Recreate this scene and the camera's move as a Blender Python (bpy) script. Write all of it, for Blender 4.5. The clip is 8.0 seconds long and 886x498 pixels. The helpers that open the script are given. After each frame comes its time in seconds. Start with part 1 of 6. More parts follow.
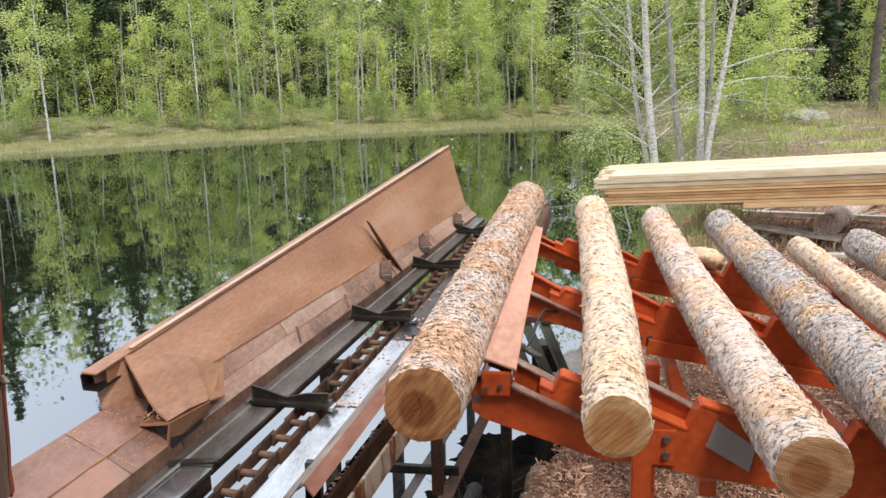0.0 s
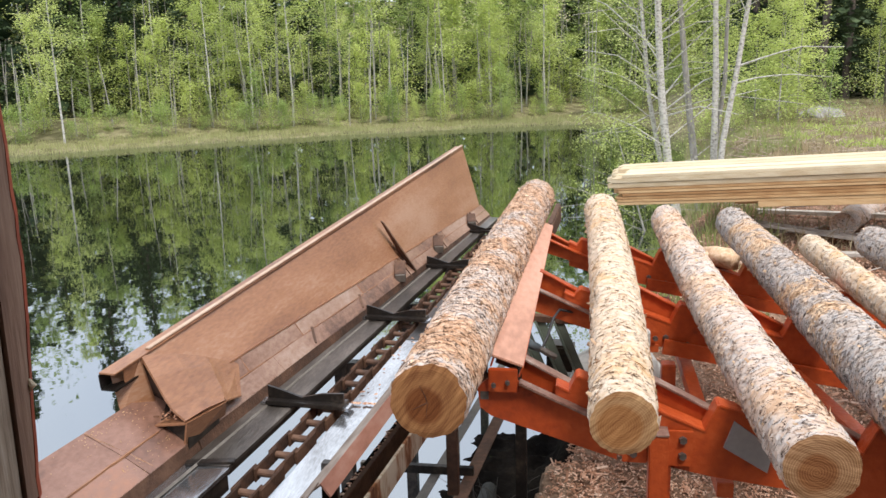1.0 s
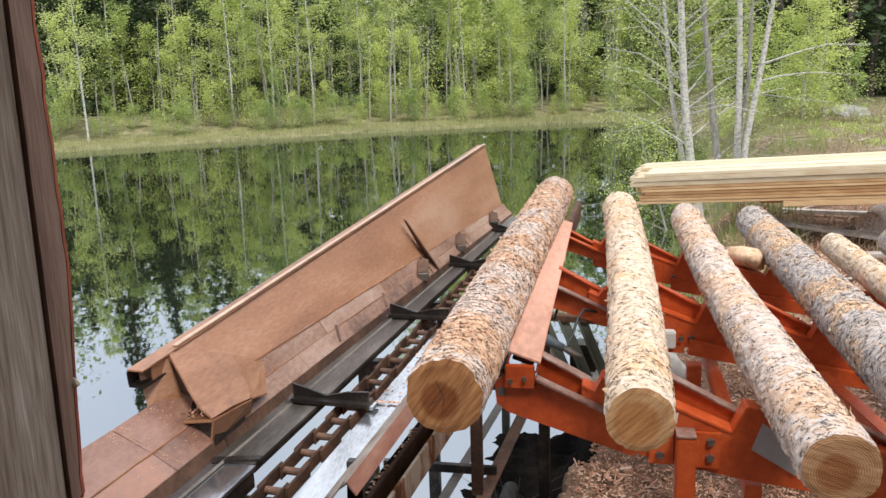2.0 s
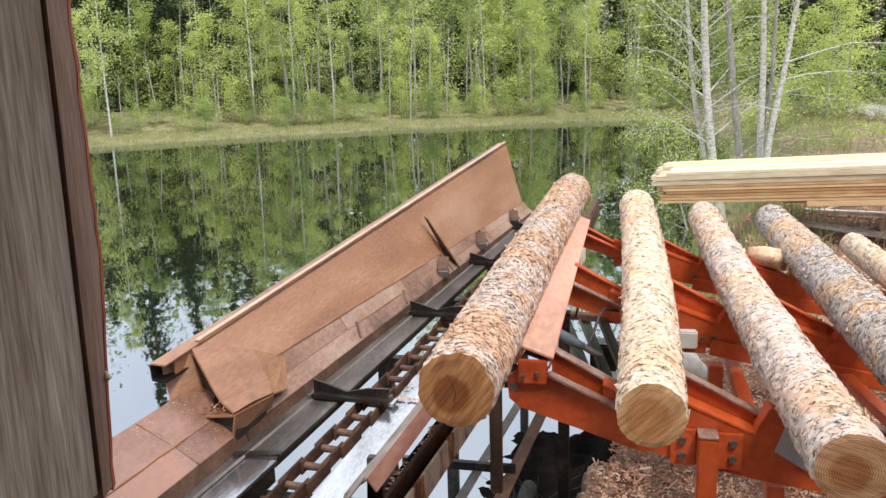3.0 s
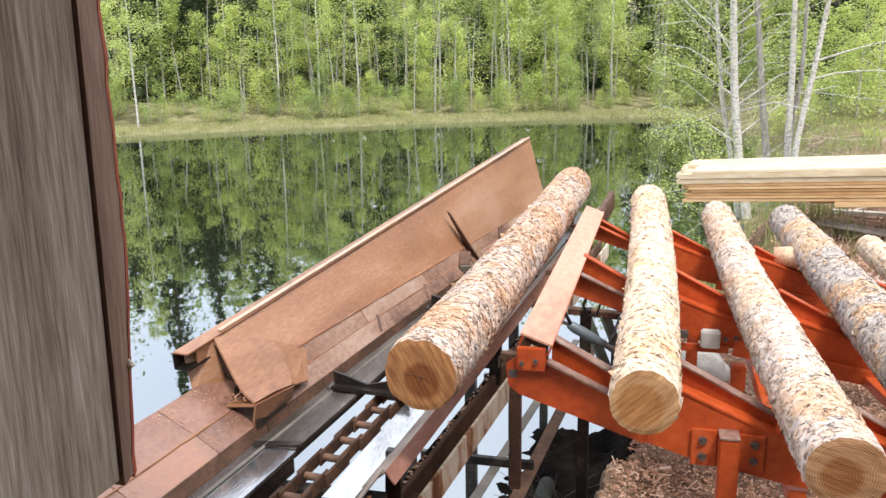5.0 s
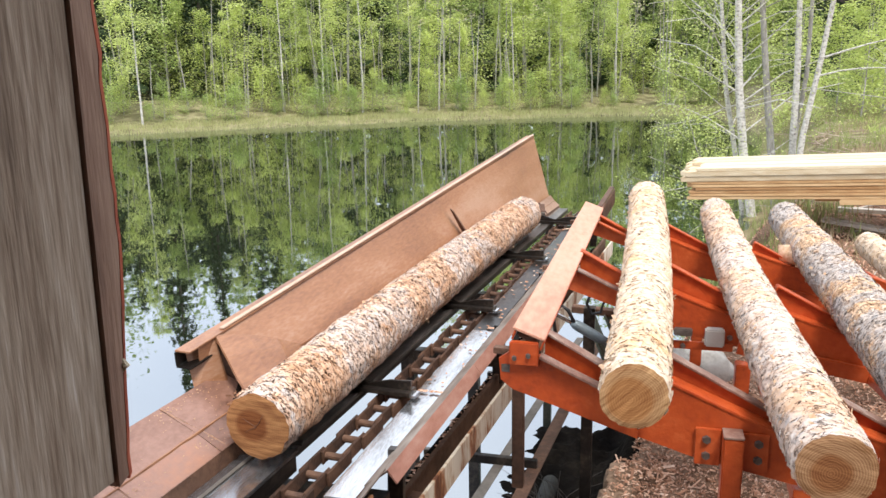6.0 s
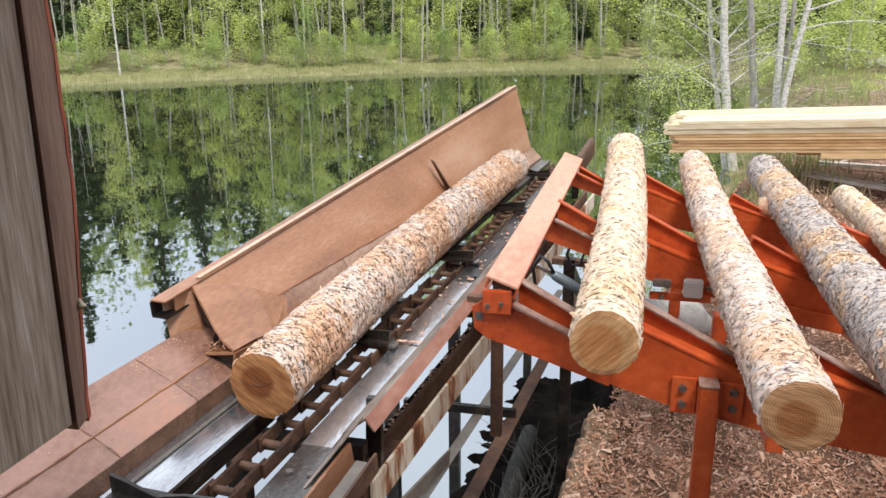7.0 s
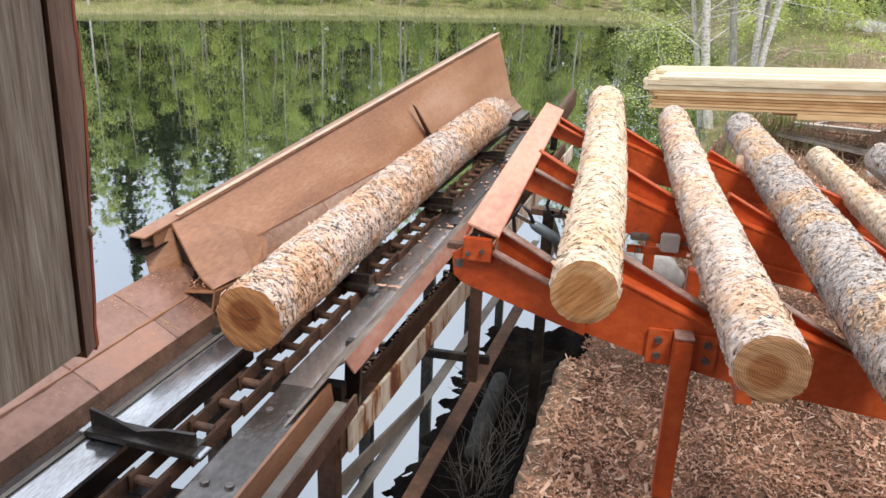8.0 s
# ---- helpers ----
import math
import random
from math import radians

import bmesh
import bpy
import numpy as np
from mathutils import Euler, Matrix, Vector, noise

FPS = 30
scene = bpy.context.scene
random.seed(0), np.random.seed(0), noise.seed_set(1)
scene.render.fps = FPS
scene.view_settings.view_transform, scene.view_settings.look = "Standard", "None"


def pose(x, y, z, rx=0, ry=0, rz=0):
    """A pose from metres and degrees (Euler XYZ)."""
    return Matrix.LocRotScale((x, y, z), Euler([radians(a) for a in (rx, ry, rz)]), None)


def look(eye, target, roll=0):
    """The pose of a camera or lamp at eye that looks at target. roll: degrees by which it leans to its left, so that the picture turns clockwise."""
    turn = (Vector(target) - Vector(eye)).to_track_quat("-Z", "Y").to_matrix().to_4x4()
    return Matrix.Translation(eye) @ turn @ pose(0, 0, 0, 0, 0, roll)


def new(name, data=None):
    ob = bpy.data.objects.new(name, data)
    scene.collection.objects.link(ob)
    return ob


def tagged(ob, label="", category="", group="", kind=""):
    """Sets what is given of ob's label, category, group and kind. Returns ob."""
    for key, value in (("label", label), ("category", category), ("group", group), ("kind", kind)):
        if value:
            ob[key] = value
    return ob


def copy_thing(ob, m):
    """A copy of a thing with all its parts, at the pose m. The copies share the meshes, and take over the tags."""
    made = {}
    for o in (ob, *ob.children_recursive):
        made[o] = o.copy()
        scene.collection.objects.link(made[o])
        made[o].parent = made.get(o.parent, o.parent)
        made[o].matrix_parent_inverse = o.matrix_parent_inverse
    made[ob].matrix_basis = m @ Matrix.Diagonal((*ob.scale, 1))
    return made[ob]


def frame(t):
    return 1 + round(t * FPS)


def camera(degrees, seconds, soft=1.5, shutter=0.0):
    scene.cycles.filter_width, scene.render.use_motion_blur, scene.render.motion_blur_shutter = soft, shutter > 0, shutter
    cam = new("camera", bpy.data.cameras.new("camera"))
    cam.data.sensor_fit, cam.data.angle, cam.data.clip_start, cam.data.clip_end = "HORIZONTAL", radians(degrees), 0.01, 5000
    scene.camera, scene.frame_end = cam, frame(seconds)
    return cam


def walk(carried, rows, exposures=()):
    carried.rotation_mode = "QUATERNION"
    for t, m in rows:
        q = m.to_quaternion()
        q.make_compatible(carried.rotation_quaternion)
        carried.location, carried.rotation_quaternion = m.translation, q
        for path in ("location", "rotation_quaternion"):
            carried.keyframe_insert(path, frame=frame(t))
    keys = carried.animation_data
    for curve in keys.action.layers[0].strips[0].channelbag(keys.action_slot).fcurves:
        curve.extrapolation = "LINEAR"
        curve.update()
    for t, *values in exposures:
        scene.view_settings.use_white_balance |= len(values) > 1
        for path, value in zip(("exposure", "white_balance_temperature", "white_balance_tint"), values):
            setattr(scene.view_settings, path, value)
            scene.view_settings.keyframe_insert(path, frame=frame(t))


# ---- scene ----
cam = camera(56.9, 8.0)
PATH = [
    (0, (-0.004, -0.035, 1.974), (-0.317, 1.89, 1.528), -1.4),
    (0.5, (-0.007, -0.037, 1.976), (-0.332, 1.884, 1.528), -1.6),
    (1, (-0.015, -0.035, 1.978), (-0.357, 1.884, 1.531), -1.7),
    (1.5, (-0.028, -0.034, 1.98), (-0.393, 1.881, 1.532), -1.8),
    (3, (-0.047, -0.035, 1.98), (-0.479, 1.864, 1.526), -1.6),
    (3.5, (-0.052, -0.04, 1.98), (-0.505, 1.853, 1.523), -1.5),
    (4, (-0.052, -0.036, 1.979), (-0.52, 1.854, 1.52), -1.2),
    (4.5, (-0.05, -0.033, 1.979), (-0.526, 1.854, 1.517), -1.0),
    (6, (-0.047, -0.02, 1.977), (-0.54, 1.86, 1.506), -1.0),
    (6.5, (-0.035, 0.001, 1.964), (-0.519, 1.879, 1.478), -1.0),
    (7, (-0.039, 0.002, 1.957), (-0.486, 1.863, 1.377), -0.5),
    (7.5, (-0.067, 0.013, 1.947), (-0.449, 1.851, 1.257), 2.5),
    (8, (-0.078, -0.008, 1.949), (-0.444, 1.83, 1.25), 2.2),
]
walk(cam, [(t, look(e, a, r)) for t, e, a, r in PATH], ((0.0, 0.42), (1.5, 0.38), (3.0, 0.50), (3.5, 0.66), (4.5, 0.77), (6.5, 0.66), (7.2, 0.54), (8.0, 0.53)))

# ---------------------------------------------------------------- world and light
world = bpy.data.worlds.new("world")
scene.world = world
world.use_nodes = True
wn = world.node_tree
sky = wn.nodes.new("ShaderNodeTexSky")
sky.sky_type = 'NISHITA'
sky.sun_disc = False
sky.sun_elevation = radians(52)
sky.sun_rotation = radians(145)
sky.air_density, sky.dust_density, sky.ozone_density = 1.0, 4.0, 1.0
wn.nodes["Background"].inputs["Strength"].default_value = 0.15
# a thin bright cloud layer over the clear sky
cloud = wn.nodes.new("ShaderNodeTexNoise")
cloud.inputs["Scale"].default_value, cloud.inputs["Detail"].default_value = 2.2, 5
cramp = wn.nodes.new("ShaderNodeValToRGB")
cramp.color_ramp.elements[0].position, cramp.color_ramp.elements[0].color = 0.3, (6.8, 7.5, 8.8, 1)
cramp.color_ramp.elements[1].position, cramp.color_ramp.elements[1].color = 0.7, (9.2, 9.7, 10.4, 1)
cmix = wn.nodes.new("ShaderNodeMix")
cmix.data_type = 'RGBA'
cmix.inputs[0].default_value = 0.8
wn.links.new(cloud.outputs["Fac"], cramp.inputs["Fac"])
wn.links.new(sky.outputs[0], cmix.inputs[6])
wn.links.new(cramp.outputs["Color"], cmix.inputs[7])
wn.links.new(cmix.outputs[2], wn.nodes["Background"].inputs["Color"])

sun = new("sun", bpy.data.lights.new("sun", 'SUN'))
sun.data.energy, sun.data.angle, sun.data.color = 2.2, radians(16), (1.0, 0.96, 0.9)
sun.matrix_world = look((3.5, -5.0, 11.0), (0, 0, 0))

# ---------------------------------------------------------------- materials


def mat(name, colors, scale=8.0, rough=0.7, metal=0.0, bump=0.3, bump_scale=60.0, fine=40.0, stretch=(1, 1, 1), spread=(0.3, 0.7), spec=0.5, rnd=0.0, bump_dist=0.01, fine_mix=0.35):
    """Colour ramp over coarse noise, darkened or lightened by fine grain, with a bump of two scales."""
    m = bpy.data.materials.new(name)
    m.use_nodes = True
    t = m.node_tree
    b = t.nodes["Principled BSDF"]
    co = t.nodes.new("ShaderNodeTexCoord")
    mp = t.nodes.new("ShaderNodeMapping")
    mp.inputs["Scale"].default_value = stretch
    t.links.new(co.outputs["Object"], mp.inputs["Vector"])
    n1 = t.nodes.new("ShaderNodeTexNoise")
    n1.inputs["Scale"].default_value, n1.inputs["Detail"].default_value = scale, 6
    n2 = t.nodes.new("ShaderNodeTexNoise")
    n2.inputs["Scale"].default_value, n2.inputs["Detail"].default_value = fine, 8
    n3 = t.nodes.new("ShaderNodeTexNoise")
    n3.inputs["Scale"].default_value, n3.inputs["Detail"].default_value = bump_scale, 6
    for n in (n1, n2, n3):
        t.links.new(mp.outputs[0], n.inputs["Vector"])
    r = t.nodes.new("ShaderNodeValToRGB")
    el = r.color_ramp.elements
    while len(el) < len(colors):
        el.new(0.5)
    for i, c in enumerate(colors):
        el[i].position = spread[0] + (spread[1] - spread[0]) * i / max(1, len(colors) - 1)
        el[i].color = (*c, 1)
    mixv = t.nodes.new("ShaderNodeMix")
    mixv.data_type = 'FLOAT'
    mixv.inputs[0].default_value = fine_mix
    t.links.new(n1.outputs["Fac"], mixv.inputs[2])
    t.links.new(n2.outputs["Fac"], mixv.inputs[3])
    val = mixv.outputs[0]
    if rnd:
        oi = t.nodes.new("ShaderNodeObjectInfo")
        ma = t.nodes.new("ShaderNodeMath")
        ma.operation = 'MULTIPLY_ADD'
        ma.inputs[1].default_value, ma.inputs[2].default_value = rnd, -rnd / 2
        t.links.new(oi.outputs["Random"], ma.inputs[0])
        ad = t.nodes.new("ShaderNodeMath")
        t.links.new(ma.outputs[0], ad.inputs[0])
        t.links.new(val, ad.inputs[1])
        val = ad.outputs[0]
    t.links.new(val, r.inputs["Fac"])
    t.links.new(r.outputs["Color"], b.inputs["Base Color"])
    b.inputs["Roughness"].default_value = rough
    b.inputs["Metallic"].default_value = metal
    b.inputs["Specular IOR Level"].default_value = spec
    bu = t.nodes.new("ShaderNodeBump")
    bu.inputs["Strength"].default_value, bu.inputs["Distance"].default_value = bump, bump_dist
    t.links.new(n3.outputs["Fac"], bu.inputs["Height"])
    t.links.new(bu.outputs[0], b.inputs["Normal"])
    return m


def node(m, kind, **kw):
    n = m.node_tree.nodes.new(kind)
    for k, v in kw.items():
        n.inputs[k.replace("_", " ")].default_value = v
    return n


def bark_material(name, plate, crack, warm, size, warm_at, depth=0.012, cover=0.5):
    """Pine bark: overlapping papery plates of differing tone, thin dark curved cracks across the log, warm patches where outer bark is scraped off."""
    m = bpy.data.materials.new(name)
    m.use_nodes = True
    t = m.node_tree
    b = t.nodes["Principled BSDF"]
    co = t.nodes.new("ShaderNodeTexCoord")
    wob = node(m, "ShaderNodeTexNoise", Scale=22.0, Detail=4.0, Roughness=0.6)
    t.links.new(co.outputs["Object"], wob.inputs["Vector"])
    warp = t.nodes.new("ShaderNodeVectorMath")
    warp.operation = 'MULTIPLY_ADD'
    warp.inputs[1].default_value = (0.035, 0.035, 0.035)
    t.links.new(wob.outputs["Color"], warp.inputs[0])
    t.links.new(co.outputs["Object"], warp.inputs[2])

    def mapped(stretch, turn):
        mp = t.nodes.new("ShaderNodeMapping")
        mp.inputs["Scale"].default_value = stretch
        mp.inputs["Rotation"].default_value = (0.0, 0.0, turn)
        t.links.new(warp.outputs[0], mp.inputs["Vector"])
        return mp.outputs[0]

    def noise(scale, detail, rough, stretch=(1, 1, 1), turn=0.0):
        n = node(m, "ShaderNodeTexNoise", Scale=scale, Detail=detail, Roughness=rough)
        t.links.new(mapped(stretch, turn), n.inputs["Vector"])
        return n.outputs["Fac"]

    def math2(op, a, c):
        x = t.nodes.new("ShaderNodeMath")
        x.operation = op
        for k, v in enumerate((a, c)):
            if isinstance(v, (int, float)):
                x.inputs[k].default_value = v
            else:
                t.links.new(v, x.inputs[k])
        return x.outputs[0]

    def ramp(src, stops):
        r = t.nodes.new("ShaderNodeValToRGB")
        e = r.color_ramp.elements
        for i, (p, c) in enumerate(stops):
            if i >= 2:
                e.new(0.5)
            e[i].position, e[i].color = p, (*c, 1)
        t.links.new(src, r.inputs["Fac"])
        return r.outputs["Color"]

    def blend(fac, a, c):
        x = t.nodes.new("ShaderNodeMix")
        x.data_type = 'RGBA'
        if isinstance(fac, float):
            x.inputs[0].default_value = fac
        else:
            t.links.new(fac, x.inputs[0])
        for v, k in ((a, 6), (c, 7)):
            if isinstance(v, tuple):
                x.inputs[k].default_value = (*v, 1)
            else:
                t.links.new(v, x.inputs[k])
        return x.outputs[2]

    cells = node(m, "ShaderNodeTexVoronoi", Scale=size)
    t.links.new(mapped((1, 1.7, 1), 0.25), cells.inputs["Vector"])
    tone = t.nodes.new("ShaderNodeSeparateColor")
    t.links.new(cells.outputs["Color"], tone.inputs[0])
    mid = noise(size * 0.55, 8.0, 0.7, (1, 1.5, 1), 0.4)
    fine = noise(150.0, 6.0, 0.7, (1, 1.6, 1))
    big = noise(4.2, 6.0, 0.62)
    pick = math2('ADD', math2('MULTIPLY', tone.outputs[0], 0.34), math2('MULTIPLY', mid, 0.66))
    n = len(plate)
    grey = ramp(pick, [(0.24 + 0.46 * i / (n - 1), c) for i, c in enumerate(plate)])
    bare = ramp(math2('ADD', math2('MULTIPLY', fine, 0.6), math2('MULTIPLY', tone.outputs[1], 0.4)), [(0.3, warm[0]), (0.68, warm[1])])
    col = blend(ramp(math2('ADD', big, math2('MULTIPLY', tone.outputs[2], 0.10)), [(warm_at + 0.03, (0, 0, 0)), (warm_at + 0.13, (1, 1, 1))]), grey, bare)
    col = blend(math2('MULTIPLY', ramp(fine, [(0.40, (1, 1, 1)), (0.56, (0, 0, 0))]), 0.18), col, plate[0])

    def dashes(scale, width, stretch, turn, keep):
        away = math2('ABSOLUTE', math2('SUBTRACT', noise(scale, 3.0, 0.55, stretch, turn), 0.5), 0.0)
        line = ramp(away, [(width * 0.62, (1, 1, 1)), (width, (0, 0, 0))])
        return math2('MULTIPLY', line, ramp(noise(scale * 1.7, 3.0, 0.6), [(keep, (0, 0, 0)), (keep + 0.05, (1, 1, 1))]))

    f1 = dashes(size * 0.42, 0.017, (1, 3.0, 1), 0.35, cover)
    f2 = dashes(size * 0.8, 0.021, (1, 2.6, 1), -0.4, cover)
    mark = math2('MAXIMUM', f1, f2)
    t.links.new(blend(math2('MULTIPLY', mark, 0.9), col, crack), b.inputs["Base Color"])
    b.inputs["Roughness"].default_value = 0.9
    b.inputs["Specular IOR Level"].default_value = 0.15
    high = math2('ADD', math2('MULTIPLY', tone.outputs[0], 0.5), math2('MULTIPLY', mid, 0.4))
    high = math2('SUBTRACT', high, math2('MULTIPLY', mark, 0.7))
    bu = t.nodes.new("ShaderNodeBump")
    bu.inputs["Strength"].default_value, bu.inputs["Distance"].default_value = 1.0, depth
    t.links.new(high, bu.inputs["Height"])
    t.links.new(bu.outputs[0], b.inputs["Normal"])
    return m


def endgrain_material(name, pale, dark, heart, turn, ring=0.03, size=0.05):
    """A sawn log end: growth rings round the pith (object space, y along the log), saw marks, radial checks."""
    m = bpy.data.materials.new(name)
    m.use_nodes = True
    t = m.node_tree
    b = t.nodes["Principled BSDF"]
    co = t.nodes.new("ShaderNodeTexCoord")
    mp = t.nodes.new("ShaderNodeMapping")
    mp.inputs["Scale"].default_value = (1, 0, 1)
    t.links.new(co.outputs["Object"], mp.inputs["Vector"])
    nz = node(m, "ShaderNodeTexNoise", Scale=9.0, Detail=4.0)
    t.links.new(mp.outputs[0], nz.inputs["Vector"])
    ad = t.nodes.new("ShaderNodeVectorMath")
    ad.operation = 'MULTIPLY_ADD'
    ad.inputs[1].default_value = (0.02, 0.0, 0.02)
    t.links.new(nz.outputs["Color"], ad.inputs[0])
    t.links.new(mp.outputs[0], ad.inputs[2])
    ln = t.nodes.new("ShaderNodeVectorMath")
    ln.operation = 'LENGTH'
    t.links.new(ad.outputs[0], ln.inputs[0])
    wv = t.nodes.new("ShaderNodeMath")
    wv.operation = 'MULTIPLY'
    wv.inputs[1].default_value = 1050.0
    t.links.new(ln.outputs["Value"], wv.inputs[0])
    sn = t.nodes.new("ShaderNodeMath")
    sn.operation = 'SINE'
    t.links.new(wv.outputs[0], sn.inputs[0])
    saw = node(m, "ShaderNodeTexNoise", Scale=9.0, Detail=6.0, Roughness=0.65)
    mp2 = t.nodes.new("ShaderNodeMapping")
    mp2.inputs["Scale"].default_value = (1.0, 1, 11)
    spin = t.nodes.new("ShaderNodeMapping")
    spin.inputs["Rotation"].default_value = (0, turn, 0)
    t.links.new(co.outputs["Object"], spin.inputs["Vector"])
    t.links.new(spin.outputs[0], mp2.inputs["Vector"])
    t.links.new(mp2.outputs[0], saw.inputs["Vector"])
    mx = t.nodes.new("ShaderNodeMath")
    mx.operation = 'MULTIPLY_ADD'
    mx.inputs[1].default_value = ring
    t.links.new(sn.outputs[0], mx.inputs[0])
    t.links.new(saw.outputs["Fac"], mx.inputs[2])
    r = t.nodes.new("ShaderNodeValToRGB")
    r.color_ramp.elements[0].position, r.color_ramp.elements[1].position = 0.32, 0.70
    r.color_ramp.elements[0].color, r.color_ramp.elements[1].color = (*dark, 1), (*pale, 1)
    t.links.new(mx.outputs[0], r.inputs["Fac"])
    hr = t.nodes.new("ShaderNodeValToRGB")
    hr.color_ramp.elements[0].position, hr.color_ramp.elements[1].position = size, size + 0.014
    hr.color_ramp.elements[0].color, hr.color_ramp.elements[1].color = (1, 1, 1, 1), (0, 0, 0, 1)
    t.links.new(ln.outputs["Value"], hr.inputs["Fac"])
    hm = t.nodes.new("ShaderNodeMath")
    hm.operation = 'MULTIPLY'
    hm.inputs[1].default_value = 0.9
    t.links.new(hr.outputs["Color"], hm.inputs[0])
    m1 = t.nodes.new("ShaderNodeMix")
    m1.data_type, m1.blend_type = 'RGBA', 'MULTIPLY'
    t.links.new(hm.outputs[0], m1.inputs[0])
    t.links.new(r.outputs["Color"], m1.inputs[6])
    m1.inputs[7].default_value = (*heart, 1)
    t.links.new(m1.outputs[2], b.inputs["Base Color"])
    b.inputs["Roughness"].default_value = 0.85
    b.inputs["Specular IOR Level"].default_value = 0.2
    bu = t.nodes.new("ShaderNodeBump")
    bu.inputs["Strength"].default_value, bu.inputs["Distance"].default_value = 0.6, 0.003
    t.links.new(mx.outputs[0], bu.inputs["Height"])
    t.links.new(bu.outputs[0], b.inputs["Normal"])
    return m


def leaf_material(name, dark, light, trans=0.3):
    m = bpy.data.materials.new(name)
    m.use_nodes = True
    t = m.node_tree
    b = t.nodes["Principled BSDF"]
    g = t.nodes.new("ShaderNodeNewGeometry")
    oi = t.nodes.new("ShaderNodeObjectInfo")
    mx = t.nodes.new("ShaderNodeMath")
    mx.operation = 'MULTIPLY_ADD'
    mx.inputs[1].default_value = 0.6
    hf = t.nodes.new("ShaderNodeMath")
    hf.operation = 'MULTIPLY'
    hf.inputs[1].default_value = 0.4
    t.links.new(oi.outputs["Random"], hf.inputs[0])
    t.links.new(g.outputs["Random Per Island"], mx.inputs[0])
    t.links.new(hf.outputs[0], mx.inputs[2])
    r = t.nodes.new("ShaderNodeValToRGB")
    r.color_ramp.elements[0].color, r.color_ramp.elements[1].color = (*dark, 1), (*light, 1)
    t.links.new(mx.outputs[0], r.inputs["Fac"])
    t.links.new(r.outputs["Color"], b.inputs["Base Color"])
    b.inputs["Roughness"].default_value = 0.6
    b.inputs["Specular IOR Level"].default_value = 0.2
    tr = t.nodes.new("ShaderNodeBsdfTranslucent")
    t.links.new(r.outputs["Color"], tr.inputs["Color"])
    ms = t.nodes.new("ShaderNodeMixShader")
    ms.inputs[0].default_value = trans
    t.links.new(b.outputs[0], ms.inputs[1])
    t.links.new(tr.outputs[0], ms.inputs[2])
    t.links.new(ms.outputs[0], t.nodes["Material Output"].inputs["Surface"])
    return m


def water_material():
    """Still dark pond: strong mirror over brown depth, with faint slow ripples."""
    m = bpy.data.materials.new("pond_water")
    m.use_nodes = True
    t = m.node_tree
    b = t.nodes["Principled BSDF"]
    b.inputs["Base Color"].default_value = (0.012, 0.014, 0.008, 1)
    b.inputs["Roughness"].default_value = 0.02
    b.inputs["IOR"].default_value = 1.33
    gl = t.nodes.new("ShaderNodeBsdfGlossy")
    gl.inputs["Roughness"].default_value = 0.015
    gl.inputs["Color"].default_value = (0.9, 0.95, 1.0, 1)
    lw = t.nodes.new("ShaderNodeLayerWeight")
    lw.inputs["Blend"].default_value = 0.5
    r = t.nodes.new("ShaderNodeMapRange")
    r.inputs["To Min"].default_value, r.inputs["To Max"].default_value = 0.36, 0.34
    t.links.new(lw.outputs["Facing"], r.inputs["Value"])
    ms = t.nodes.new("ShaderNodeMixShader")
    t.links.new(r.outputs[0], ms.inputs[0])
    t.links.new(b.outputs[0], ms.inputs[1])
    t.links.new(gl.outputs[0], ms.inputs[2])
    t.links.new(ms.outputs[0], t.nodes["Material Output"].inputs["Surface"])
    co = t.nodes.new("ShaderNodeTexCoord")
    n = node(m, "ShaderNodeTexNoise", Scale=1.6, Detail=3.0)
    n2 = node(m, "ShaderNodeTexNoise", Scale=9.0, Detail=2.0)
    t.links.new(co.outputs["Object"], n.inputs["Vector"])
    t.links.new(co.outputs["Object"], n2.inputs["Vector"])
    ad = t.nodes.new("ShaderNodeMath")
    ad.operation = 'MULTIPLY_ADD'
    ad.inputs[1].default_value = 0.12
    t.links.new(n2.outputs["Fac"], ad.inputs[0])
    t.links.new(n.outputs["Fac"], ad.inputs[2])
    bu = t.nodes.new("ShaderNodeBump")
    bu.inputs["Strength"].default_value, bu.inputs["Distance"].default_value = 0.022, 0.05
    t.links.new(ad.outputs[0], bu.inputs["Height"])
    for s in (b, gl):
        t.links.new(bu.outputs[0], s.inputs["Normal"])
    return m


RUST = mat("rusty_plate", [(0.09, 0.042, 0.027), (0.22, 0.098, 0.052), (0.315, 0.148, 0.075), (0.39, 0.225, 0.145)], 2.2, 0.40, 0.0, 0.2, 120, 55, (1, 0.45, 2.2), rnd=0.14, fine_mix=0.3, spread=(0.32, 0.68))
SHELF = mat("rubbed_rusty_shelf", [(0.10, 0.052, 0.037), (0.23, 0.125, 0.085), (0.32, 0.20, 0.145), (0.39, 0.275, 0.22)], 5.0, 0.34, 0.0, 0.2, 120, 60, (1, 0.5, 1), rnd=0.16, fine_mix=0.35, spread=(0.32, 0.68))
RED_SHELF = mat("wet_red_rusty_shelf", [(0.12, 0.063, 0.047), (0.225, 0.115, 0.08), (0.31, 0.17, 0.125), (0.39, 0.19, 0.12)], 5.0, 0.3, 0.0, 0.2, 120, 60, (1, 0.6, 1), rnd=0.10, fine_mix=0.3, spread=(0.30, 0.72))
LIT_EDGE = mat("worn_rust_edge", [(0.38, 0.24, 0.16), (0.55, 0.42, 0.32)], 10, 0.55, 0.0, 0.2, 100, 60)
